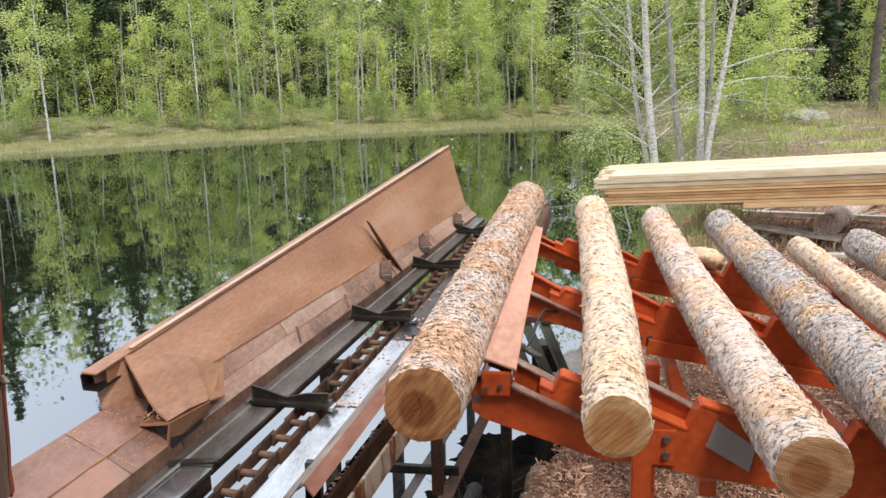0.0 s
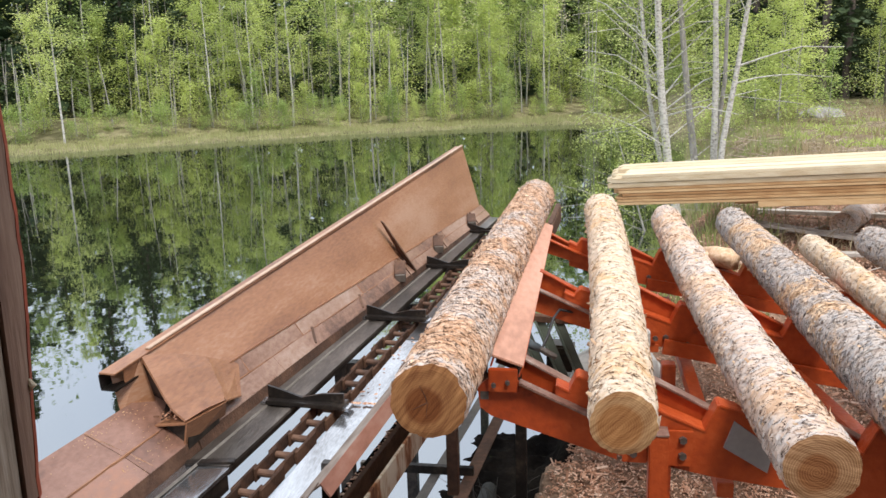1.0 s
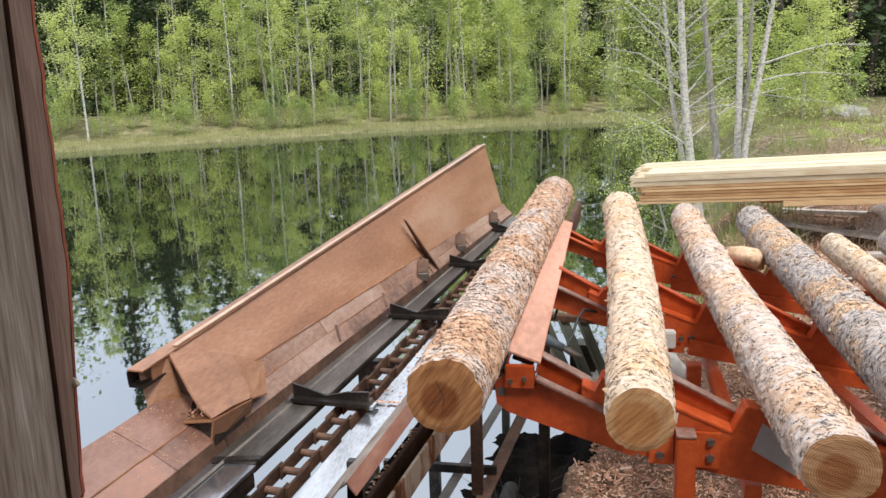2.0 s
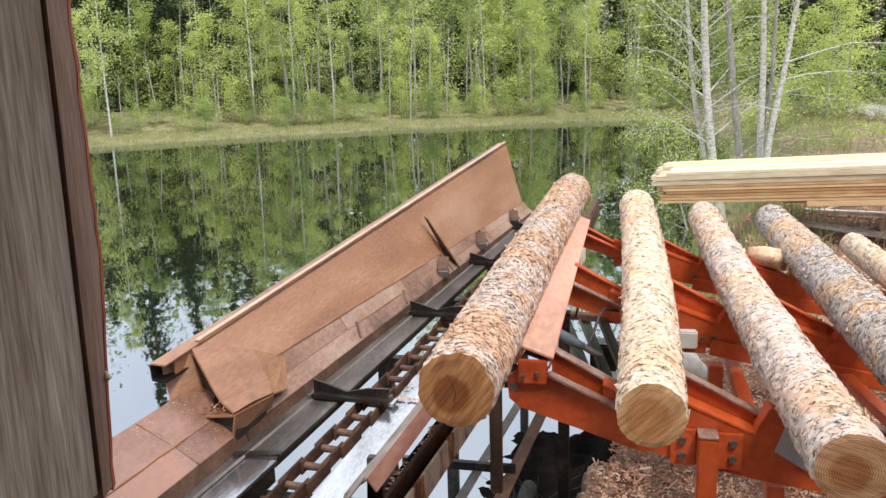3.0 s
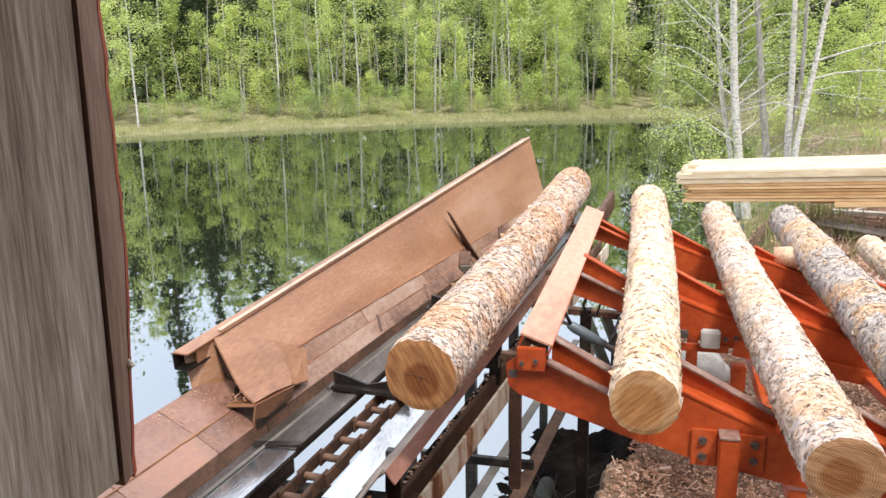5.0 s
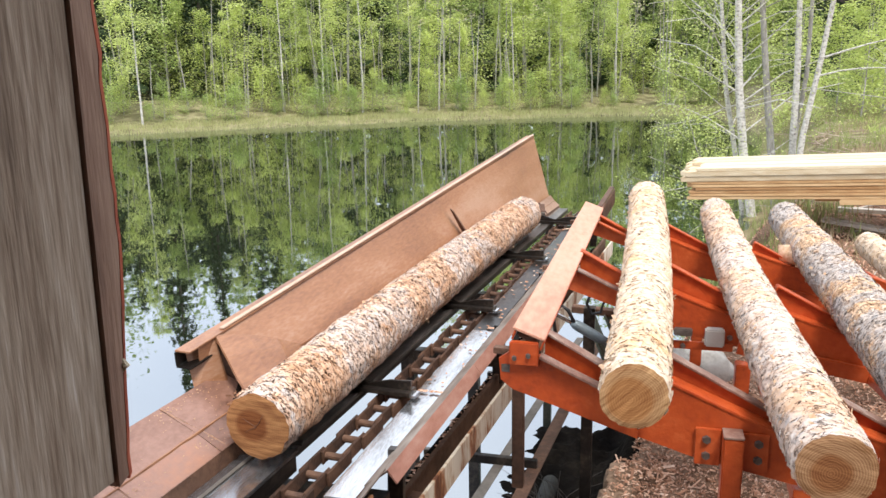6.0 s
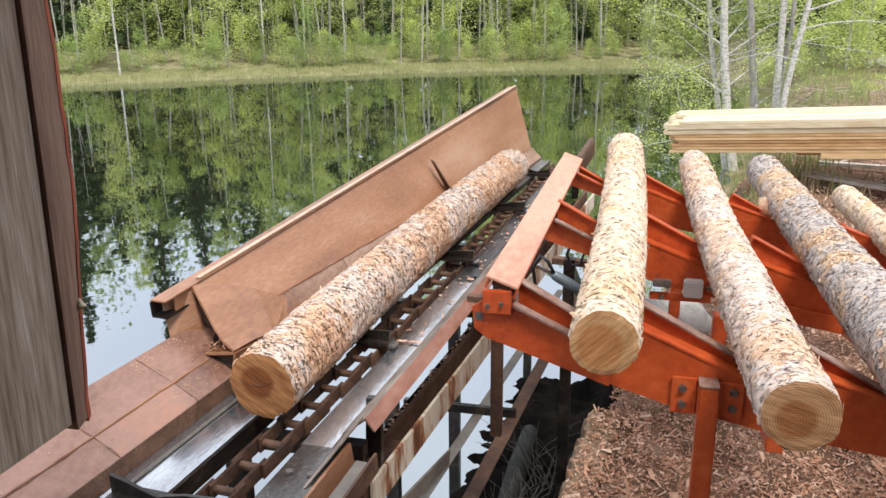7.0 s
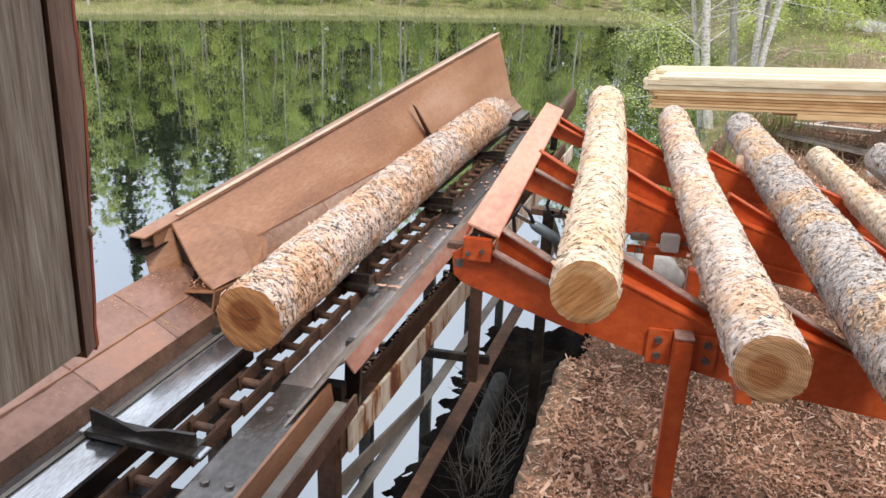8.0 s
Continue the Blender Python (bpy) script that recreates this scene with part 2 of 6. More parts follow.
DARK_RUST = mat("dark_rust", [(0.035, 0.02, 0.014), (0.10, 0.05, 0.03), (0.19, 0.10, 0.06)], 7, 0.7, 0.2, 0.4, 120, 45, rnd=0.15)
BLACK = mat("oily_black_steel", [(0.012, 0.011, 0.010), (0.035, 0.028, 0.024), (0.11, 0.085, 0.065)], 9, 0.3, 0.5, 0.2, 60, 60, (1, 0.4, 1))
WORN = mat("polished_wet_steel", [(0.16, 0.15, 0.147), (0.44, 0.44, 0.45), (0.66, 0.67, 0.69)], 6, 0.14, 0.9, 0.04, 60, 90, (2, 0.4, 1), fine_mix=0.3)
WET = mat("wet_dark_steel", [(0.045, 0.036, 0.031), (0.10, 0.088, 0.08), (0.20, 0.185, 0.175)], 7, 0.17, 0.6, 0.12, 50, 60, (1.5, 0.8, 1), fine_mix=0.35)
SLIDE_RAIL = mat("dusty_slide_rail", [(0.028, 0.023, 0.019), (0.085, 0.072, 0.062), (0.20, 0.172, 0.15)], 6, 0.36, 0.3, 0.2, 60, 60, (2, 0.4, 1))
CHALK = mat("chalky_painted_steel", [(0.11, 0.038, 0.017), (0.27, 0.11, 0.045), (0.50, 0.41, 0.31), (0.60, 0.54, 0.45)], 6, 0.7, 0.0, 0.3, 90, 40, (1, 1.8, 0.45), spread=(0.36, 0.56), fine_mix=0.3)
GUARD = mat("scuffed_guard_plate", [(0.09, 0.06, 0.045), (0.25, 0.20, 0.165), (0.38, 0.33, 0.285)], 12, 0.5, 0.1, 0.2, 90, 40, (1, 0.4, 1))
GUARD_EDGE = mat("worn_red_brown_edge", [(0.14, 0.058, 0.038), (0.30, 0.14, 0.10), (0.40, 0.24, 0.19)], 9, 0.5, 0.0, 0.2, 90, 40, (1, 0.4, 1))
GREY = mat("greyed_steel", [(0.14, 0.12, 0.10), (0.26, 0.23, 0.20)], 8, 0.6, 0.2, 0.3, 90, 40)
ORANGE = mat("orange_paint", [(0.13, 0.028, 0.013), (0.38, 0.058, 0.015), (0.47, 0.077, 0.018), (0.54, 0.11, 0.033)], 5, 0.36, 0.0, 0.25, 60, 30, spread=(0.28, 0.66), rnd=0.10, fine_mix=0.45)
ORANGE_PLATE = mat("sun_bleached_orange_paint", [(0.36, 0.17, 0.11), (0.54, 0.27, 0.18), (0.60, 0.34, 0.25)], 4, 0.5, 0.0, 0.2, 60, 50, (1, 0.3, 1), fine_mix=0.45)
BARE = mat("scuffed_bare_edge", [(0.12, 0.05, 0.035), (0.28, 0.16, 0.12), (0.42, 0.33, 0.28)], 14, 0.5, 0.3, 0.3, 60, 60)
ZINC = mat("zinc_plate", [(0.34, 0.33, 0.32), (0.46, 0.45, 0.44)], 5, 0.45, 0.4, 0.1, 60, 60)
BOLT = mat("bolt_steel", [(0.10, 0.08, 0.07), (0.24, 0.21, 0.19)], 30, 0.45, 0.6, 0.2, 90, 90)
PLASTIC = mat("grey_white_plastic", [(0.50, 0.48, 0.44), (0.62, 0.60, 0.56)], 12, 0.5, 0.0, 0.05, 60, 60)
GREEN_STEEL = mat("grey_green_paint", [(0.10, 0.13, 0.10), (0.18, 0.21, 0.17)], 10, 0.55, 0.0, 0.2, 60, 60)
RUBBER = mat("black_hose", [(0.02, 0.02, 0.022), (0.05, 0.05, 0.055)], 12, 0.5)
CYL = mat("blue_grey_cylinder", [(0.10, 0.13, 0.15), (0.19, 0.23, 0.25)], 12, 0.4, 0.2)
OLDWOOD = mat("weathered_plank", [(0.11, 0.075, 0.052), (0.26, 0.195, 0.14), (0.41, 0.335, 0.26), (0.56, 0.51, 0.46)], 0.7, 0.85, 0, 0.8, 12, 10, (16, 16, 1.4), bump_dist=0.003, fine_mix=0.42, spread=(0.32, 0.68))
REDWOOD = mat("brown_stained_strip", [(0.10, 0.055, 0.038), (0.22, 0.13, 0.09), (0.35, 0.23, 0.165)], 1.2, 0.8, 0, 0.5, 20, 14, (14, 14, 1.4), bump_dist=0.003, spread=(0.33, 0.67))
REDEDGE = mat("red_painted_edge", [(0.12, 0.035, 0.02), (0.36, 0.075, 0.035), (0.50, 0.16, 0.08)], 7, 0.8, 0, 0.5, 40, 30, (1, 1, 0.5))
FRESH = mat("fresh_sawn_pine", [(0.36, 0.19, 0.075), (0.52, 0.32, 0.15), (0.62, 0.42, 0.22)], 3, 0.75, 0, 0.3, 40, 40, (0.4, 6, 9), rnd=0.4)
FRESH_PALE = mat("pale_sawn_pine", [(0.50, 0.38, 0.23), (0.62, 0.52, 0.36), (0.70, 0.61, 0.45)], 3, 0.75, 0, 0.3, 40, 40, (0.4, 6, 9), rnd=0.25)
BARK_A = bark_material("pine_bark_grey", [(0.46, 0.29, 0.20), (0.62, 0.45, 0.35), (0.72, 0.59, 0.50), (0.57, 0.51, 0.48)], (0.035, 0.018, 0.012), ((0.52, 0.28, 0.155), (0.72, 0.48, 0.33)), 38, 0.47, 0.010, 0.42)
BARK_B = bark_material("pine_bark_peeled", [(0.56, 0.38, 0.235), (0.67, 0.52, 0.385), (0.72, 0.61, 0.49)], (0.09, 0.045, 0.026), ((0.62, 0.385, 0.20), (0.71, 0.53, 0.365)), 32, 0.56, 0.007, 0.53)
BARK_C = bark_material("pine_bark_warm", [(0.48, 0.33, 0.25), (0.62, 0.47, 0.375), (0.70, 0.585, 0.505), (0.58, 0.53, 0.50)], (0.06, 0.032, 0.022), ((0.60, 0.38, 0.24), (0.73, 0.545, 0.41)), 38, 0.50, 0.008, 0.51)
BARK_D = bark_material("pine_bark_dark", [(0.34, 0.255, 0.205), (0.52, 0.43, 0.37), (0.65, 0.57, 0.51), (0.47, 0.44, 0.43)], (0.04, 0.026, 0.02), ((0.60, 0.35, 0.185), (0.76, 0.545, 0.37)), 40, 0.52, 0.010, 0.45)
ENDGRAIN = endgrain_material("log_end_brown", (0.46, 0.225, 0.09), (0.17, 0.062, 0.022), (0.52, 0.36, 0.27), 0.9, 0.03, 0.042)
ENDPALE = endgrain_material("log_end_pale", (0.66, 0.41, 0.205), (0.26, 0.115, 0.045), (0.80, 0.62, 0.46), 0.75, 0.035)
ENDRING = endgrain_material("log_end_ringed", (0.60, 0.355, 0.19), (0.25, 0.115, 0.048), (0.66, 0.47, 0.34), -0.3, 0.07, 0.04)
FLAKE = mat("loose_bark_flake", [(0.40, 0.21, 0.10), (0.64, 0.43, 0.27), (0.78, 0.62, 0.46)], 40, 0.8, 0, 0.2, 100, 90)
CHIPS = leaf_material("bark_chips", (0.05, 0.024, 0.014), (0.80, 0.62, 0.49), 0.0)
chip_tones = next(n for n in CHIPS.node_tree.nodes if n.type == 'VALTORGB').color_ramp.elements
for at, tone in ((0.22, (0.16, 0.080, 0.048)), (0.5, (0.43, 0.225, 0.14)), (0.75, (0.59, 0.36, 0.25))):
    stop = chip_tones.new(at)
    stop.color = (*tone, 1)
SOIL = mat("chip_covered_soil", [(0.12, 0.075, 0.05), (0.26, 0.175, 0.12), (0.42, 0.30, 0.215)], 5, 0.95, 0, 0.8, 22, 60, spec=0.1, bump_dist=0.02, fine_mix=0.5)
PALESTONE = mat("pale_stone", [(0.30, 0.27, 0.235), (0.46, 0.43, 0.385), (0.56, 0.53, 0.48)], 9, 0.9, 0, 0.4, 30, 50)
STONE = mat("granite", [(0.16, 0.15, 0.14), (0.30, 0.29, 0.27), (0.40, 0.38, 0.36)], 6, 0.9, 0, 0.5, 20, 50)
DRIFT = mat("grey_dead_wood", [(0.20, 0.17, 0.14), (0.42, 0.37, 0.32), (0.58, 0.53, 0.47)], 8, 0.9, 0, 0.5, 40, 40, (1, 1, 4))
SUNKEN = mat("slimy_sunken_log", [(0.008, 0.008, 0.007), (0.022, 0.021, 0.018), (0.06, 0.056, 0.05)], 14, 0.8, 0, 0.8, 40, 40)
BROWNTWIG = mat("brown_twig", [(0.16, 0.11, 0.08), (0.36, 0.275, 0.215), (0.58, 0.49, 0.41)], 2, 0.9)
DEADTWIG = mat("dead_twig", [(0.03, 0.025, 0.022), (0.085, 0.072, 0.062), (0.15, 0.13, 0.115)], 12, 0.9)
BIRCH = mat("birch_bark", [(0.06, 0.05, 0.045), (0.40, 0.38, 0.34), (0.56, 0.54, 0.50)], 5, 0.8, 0, 0.3, 30, 12, (4, 4, 1.6), spread=(0.33, 0.6))
CLUMPBARK = mat("pale_birch_bark", [(0.08, 0.07, 0.06), (0.40, 0.375, 0.34), (0.58, 0.555, 0.51)], 6, 0.8, 0, 0.3, 30, 14, (3, 3, 5), spread=(0.32, 0.55))
GREYBARK = mat("grey_alder_bark", [(0.16, 0.145, 0.125), (0.32, 0.30, 0.27), (0.48, 0.46, 0.42)], 5, 0.9, 0, 0.4, 30, 14, (4, 4, 1.2))
DARKBARK = mat("conifer_bark", [(0.05, 0.04, 0.033), (0.15, 0.12, 0.10)], 6, 0.95, 0, 0.4, 30, 14)
LEAF_Y = leaf_material("spring_birch_leaves", (0.36, 0.44, 0.11), (0.74, 0.80, 0.32), 0.5)
LEAF_G = leaf_material("alder_leaves", (0.21, 0.30, 0.085), (0.55, 0.65, 0.24), 0.45)
LEAF_D = leaf_material("spruce_needles", (0.03, 0.055, 0.028), (0.10, 0.14, 0.065), 0.15)
REED = leaf_material("reed_blades", (0.33, 0.34, 0.145), (0.52, 0.51, 0.26), 0.35)
GRASS = leaf_material("bank_grass", (0.14, 0.20, 0.05), (0.38, 0.42, 0.16), 0.3)
DRYGRASS = leaf_material("dry_grass", (0.25, 0.18, 0.10), (0.46, 0.38, 0.24), 0.2)
# matt black for the tray's debris and for dark reflections painted over the water
DEBRIS_AND_REFLECTION = mat("wet_black_mud", [(0.003, 0.0027, 0.0025), (0.008, 0.0065, 0.0055), (0.02, 0.016, 0.012)], 6, 0.9, 0, 0.6, 30, 40, spec=0.03, bump_dist=0.02)
WATER = water_material()


def ground_material():
    """Bark litter near the mill, mossy and leaf-littered soil elsewhere, mud in the pond."""
    m = mat("ground_litter", [(0.075, 0.042, 0.027), (0.21, 0.125, 0.083), (0.38, 0.26, 0.19)], 4, 0.95, 0, 0.9, 40, 60, spec=0.1, bump_dist=0.03)
    t = m.node_tree
    b = t.nodes["Principled BSDF"]
    old = b.inputs["Base Color"].links[0].from_socket
    co = t.nodes.new("ShaderNodeTexCoord")
    sp = t.nodes.new("ShaderNodeSeparateXYZ")
    t.links.new(co.outputs["Object"], sp.inputs[0])
    nz = node(m, "ShaderNodeTexNoise", Scale=0.7, Detail=6.0)
    t.links.new(co.outputs["Object"], nz.inputs["Vector"])
    ma = t.nodes.new("ShaderNodeMath")
    ma.operation = 'MULTIPLY_ADD'
    ma.inputs[1].default_value = 6.0
    t.links.new(nz.outputs["Fac"], ma.inputs[0])
    side = t.nodes.new("ShaderNodeMath")
    side.operation = 'MAXIMUM'
    side.inputs[1].default_value = 0.0
    t.links.new(sp.outputs["X"], side.inputs[0])
    less = t.nodes.new("ShaderNodeMath")
    less.operation = 'MULTIPLY_ADD'
    less.inputs[1].default_value = -0.5
    t.links.new(side.outputs[0], less.inputs[0])
    t.links.new(sp.outputs["Y"], less.inputs[2])
    t.links.new(less.outputs[0], ma.inputs[2])
    r = t.nodes.new("ShaderNodeMapRange")
    r.inputs["From Min"].default_value, r.inputs["From Max"].default_value = 11.0, 18.0
    t.links.new(ma.outputs[0], r.inputs["Value"])
    gr = t.nodes.new("ShaderNodeValToRGB")
    gr.color_ramp.elements[0].position, gr.color_ramp.elements[0].color = 0.35, (0.145, 0.13, 0.068, 1)
    gr.color_ramp.elements[1].position, gr.color_ramp.elements[1].color = 0.65, (0.32, 0.285, 0.165, 1)
    n2 = node(m, "ShaderNodeTexNoise", Scale=2.5, Detail=8.0)
    t.links.new(co.outputs["Object"], n2.inputs["Vector"])
    t.links.new(n2.outputs["Fac"], gr.inputs["Fac"])
    mx = t.nodes.new("ShaderNodeMix")
    mx.data_type = 'RGBA'
    t.links.new(r.outputs[0], mx.inputs[0])
    t.links.new(old, mx.inputs[6])
    t.links.new(gr.outputs["Color"], mx.inputs[7])
    t.links.new(mx.outputs[2], b.inputs["Base Color"])
    return m


GROUND = ground_material()

# ---------------------------------------------------------------- mesh helpers


def link(name, bm, material, parent=None, label="", smooth=False):
    me = bpy.data.meshes.new(name)
    bmesh.ops.recalc_face_normals(bm, faces=bm.faces)
    bm.to_mesh(me)
    bm.free()
    me.materials.append(material)
    if smooth:
        for p in me.polygons:
            p.use_smooth = True
    ob = new(name, me)
    if parent is not None:
        ob.parent = parent
    if label:
        tagged(ob, label)
    return ob


def part(name, bm, material, parent, label="", smooth=False):
    return link(name, bm, material, parent, label, smooth)


def raw(name, verts, faces, material, parent=None, smooth=False):
    me = bpy.data.meshes.new(name)
    me.from_pydata(verts, [], faces)
    me.materials.append(material)
    if smooth:
        me.polygons.foreach_set("use_smooth", [True] * len(me.polygons))
    ob = new(name, me)
    if parent is not None:
        ob.parent = parent
    return ob


def again(ob, m, parent=None):
    """Another piece on the same mesh."""
    o = new(ob.name.split(".")[0], ob.data)
    o.parent = parent if parent is not None else ob.parent
    o.matrix_basis = m
    return o


def empty(name, loc=(0, 0, 0)):
    o = new(name)
    o.location = loc
    return o


def hexa(bm, c):
    """A solid from eight corners: four below (round), four above."""
    v = [bm.verts.new(p) for p in c]
    for f in ((3, 2, 1, 0), (4, 5, 6, 7), (0, 1, 5, 4), (1, 2, 6, 5), (2, 3, 7, 6), (3, 0, 4, 7)):
        bm.faces.new([v[i] for i in f])
    return bm


def soft(bm, w=0.003):
    if w:
        bmesh.ops.bevel(bm, geom=bm.edges[:], offset=w, segments=2, affect='EDGES', clamp_overlap=True)
    return bm


def box(x0, x1, y0, y1, z0, z1, bev=0.003, bm=None):
    own = bm is None
    bm = bm or bmesh.new()
    hexa(bm, [(x0, y0, z0), (x1, y0, z0), (x1, y1, z0), (x0, y1, z0), (x0, y0, z1), (x1, y0, z1), (x1, y1, z1), (x0, y1, z1)])
    return soft(bm, bev) if own else bm


def bar(p, q, w, h, bev=0.002, up=(0, 0, 1), bm=None):
    """A straight bar from p to q, w across and h high, centred on the line."""
    own = bm is None
    bm = bm or bmesh.new()
    p, q, up = Vector(p), Vector(q), Vector(up)
    d = (q - p).normalized()
    s = d.cross(up).normalized()
    n = s.cross(d).normalized()
    c = []
    for sz in (-1, 1):
        for e, sx in ((p, -1), (p, 1), (q, 1), (q, -1)):
            c.append(e + s * sx * w / 2 + n * sz * h / 2)
    hexa(bm, c)
    return soft(bm, bev) if own else bm


def angle_bar(p, q, w, h, th, side=1, up=(0, 0, 1)):
    """An L section: a flat leg w wide and an upright leg h deep hanging from its edge."""
    bm = bmesh.new()
    p, q, up = Vector(p), Vector(q), Vector(up)
    d = (q - p).normalized()
    s = d.cross(up).normalized() * side
    n = Vector(up)
    bar(p + s * w / 2, q + s * w / 2, w, th, 0, up, bm)
    bar(p - n * (h / 2 + th / 2), q - n * (h / 2 + th / 2), th, h, 0, up, bm)
    return bm


def prism(pts, y0, y1, bev=0.0):
    """A plate from an outline in x and z, from y0 to y1."""
    bm = bmesh.new()
    a = [bm.verts.new((x, y0, z)) for x, z in pts]
    b = [bm.verts.new((x, y1, z)) for x, z in pts]
    n = len(pts)
    bm.faces.new(a)
    bm.faces.new(b[::-1])
    for i in range(n):
        bm.faces.new((a[i], b[i], b[(i + 1) % n], a[(i + 1) % n]))
    return soft(bm, bev) if bev else bm


def tube(path, radii, seg=10, bm=None, cap=True):
    """A round bar along a path of points, with a radius at each."""
    bm = bm or bmesh.new()
    path = [Vector(p) for p in path]
    rings = []
    for i, p in enumerate(path):
        d = (path[min(i + 1, len(path) - 1)] - path[max(i - 1, 0)]).normalized()
        s = d.cross(Vector((0.31, 0.17, 0.93))).normalized()
        u = s.cross(d)
        r = radii[i] if isinstance(radii, (list, tuple)) else radii
        rings.append([bm.verts.new(p + (s * math.cos(a) + u * math.sin(a)) * r) for a in (2 * math.pi * k / seg for k in range(seg))])
    for a, b in zip(rings, rings[1:]):
        for k in range(seg):
            bm.faces.new((a[k], a[(k + 1) % seg], b[(k + 1) % seg], b[k]))
    if cap:
        bm.faces.new(rings[0][::-1])
        bm.faces.new(rings[-1])
    return bm


def bolt(loc, parent, r=0.013, axis='y', h=0.012):
    bm = bmesh.new()
    bmesh.ops.create_cone(bm, cap_ends=True, segments=6, radius1=r, radius2=r * 0.94, depth=h)
    o = part("bolt", bm, BOLT, parent)
    o.matrix_basis = pose(*loc, 90 if axis == 'y' else 0, 0, 12)
    return o


def fbm(x, y, z=0.0, o=4):
    return noise.fractal(Vector((x, y, z)), 0.6, 2.0, o)


def smooth01(a, b, v):
    t = min(1.0, max(0.0, (v - a) / (b - a)))
    return t * t * (3 - 2 * t)

# ---------------------------------------------------------------- ground and pond
WATER_Z = -0.65
BANK = ((-6, -0.35), (2.2, -0.33), (3.7, -0.2), (5, 0.0), (8, 0.55), (11, 1.0), (14, 1.5), (20, 2.3), (26, 2.9), (30, 2.6), (33, 2.0))
FAR = ((-90, -28), (-40, 9.5), (-25, 19.2), (-17.7, 24.6), (-14.3, 27.0), (-10.3, 29.6), (-5.5, 31.8), (-0.3, 33.6), (3, 34.5), (60, 61))


def along(table, v):
    if v <= table[0][0]:
        return table[0][1]
    for (a, p), (b, q) in zip(table, table[1:]):
        if v <= b:
            return p + (q - p) * (v - a) / (b - a)
    return table[-1][1]


def land(x, y):
    """Height of the ground; below the water's level inside the pond."""
    wob = 0.18 * fbm(x * 0.7, y * 0.7) if y > 6 or x < -3 else 0.02 * fbm(x * 3, y * 3)
    to_right, to_far, to_near = along(BANK, y) - x, (along(FAR, x) - y) * 0.8, y - 0.25
    d = min(to_right, to_far, to_near) + wob
    if d > 0:
        return WATER_Z - 0.03 - min(1.6, d * 0.7)
    d = -d
    if to_far < to_right and to_far < to_near:
        z = WATER_Z + 0.12 * smooth01(0, 0.5, d) + 0.45 * smooth01(1.5, 4.5, d) + 0.09 * max(0, d - 4)
    elif to_right <= to_near or y > 1:
        steep = 0.1 + 0.18 * max(0, y - 5)
        top = 0.34 * smooth01(4.0, 8.6, y)
        z = WATER_Z + (top - WATER_Z) * smooth01(0, min(1.6, steep), d) + 0.015 * max(0, x - 9) + 0.03 * max(0, y - 30)
    else:
        z = WATER_Z + 0.65 * smooth01(0, 0.3, d)
    return z + 0.02 * fbm(x * 1.7, y * 1.7, 3) + (0.05 * fbm(x * 0.5, y * 0.5, 7) if y > 6 else 0)


def ticks(a, b, step, lo, hi):
    out = [a + (b - a) * i / round((b - a) / step) for i in range(round((b - a) / step) + 1)]
    s = step
    while out[-1] < hi:
        s = min(s * 1.12, 60)
        out.append(out[-1] + s)
    s = step
    while out[0] > lo:
        s = min(s * 1.12, 60)
        out.insert(0, out[0] - s)
    return out


def build_ground():
    xs, ys = ticks(-1.2, 5.0, 0.09, -900, 900), ticks(0.0, 11.0, 0.11, -900, 1200)
    verts = [(x, y, land(x, y)) for y in ys for x in xs]
    n = len(xs)
    faces = [(j * n + i, j * n + i + 1, (j + 1) * n + i + 1, (j + 1) * n + i) for j in range(len(ys) - 1) for i in range(n - 1)]
    tagged(raw("ground", verts, faces, GROUND, smooth=True), "brown litter-covered bank round a forest pond", "ground", kind="structure")


build_ground()
tagged(raw("water", [(-130, -40, WATER_Z), (60, -40, WATER_Z), (60, 60, WATER_Z), (-130, 60, WATER_Z)], [(0, 1, 2, 3)], WATER), "still dark pond water mirroring trees and sky", "water", kind="structure")

# ---------------------------------------------------------------- mill wall planks beside the camera


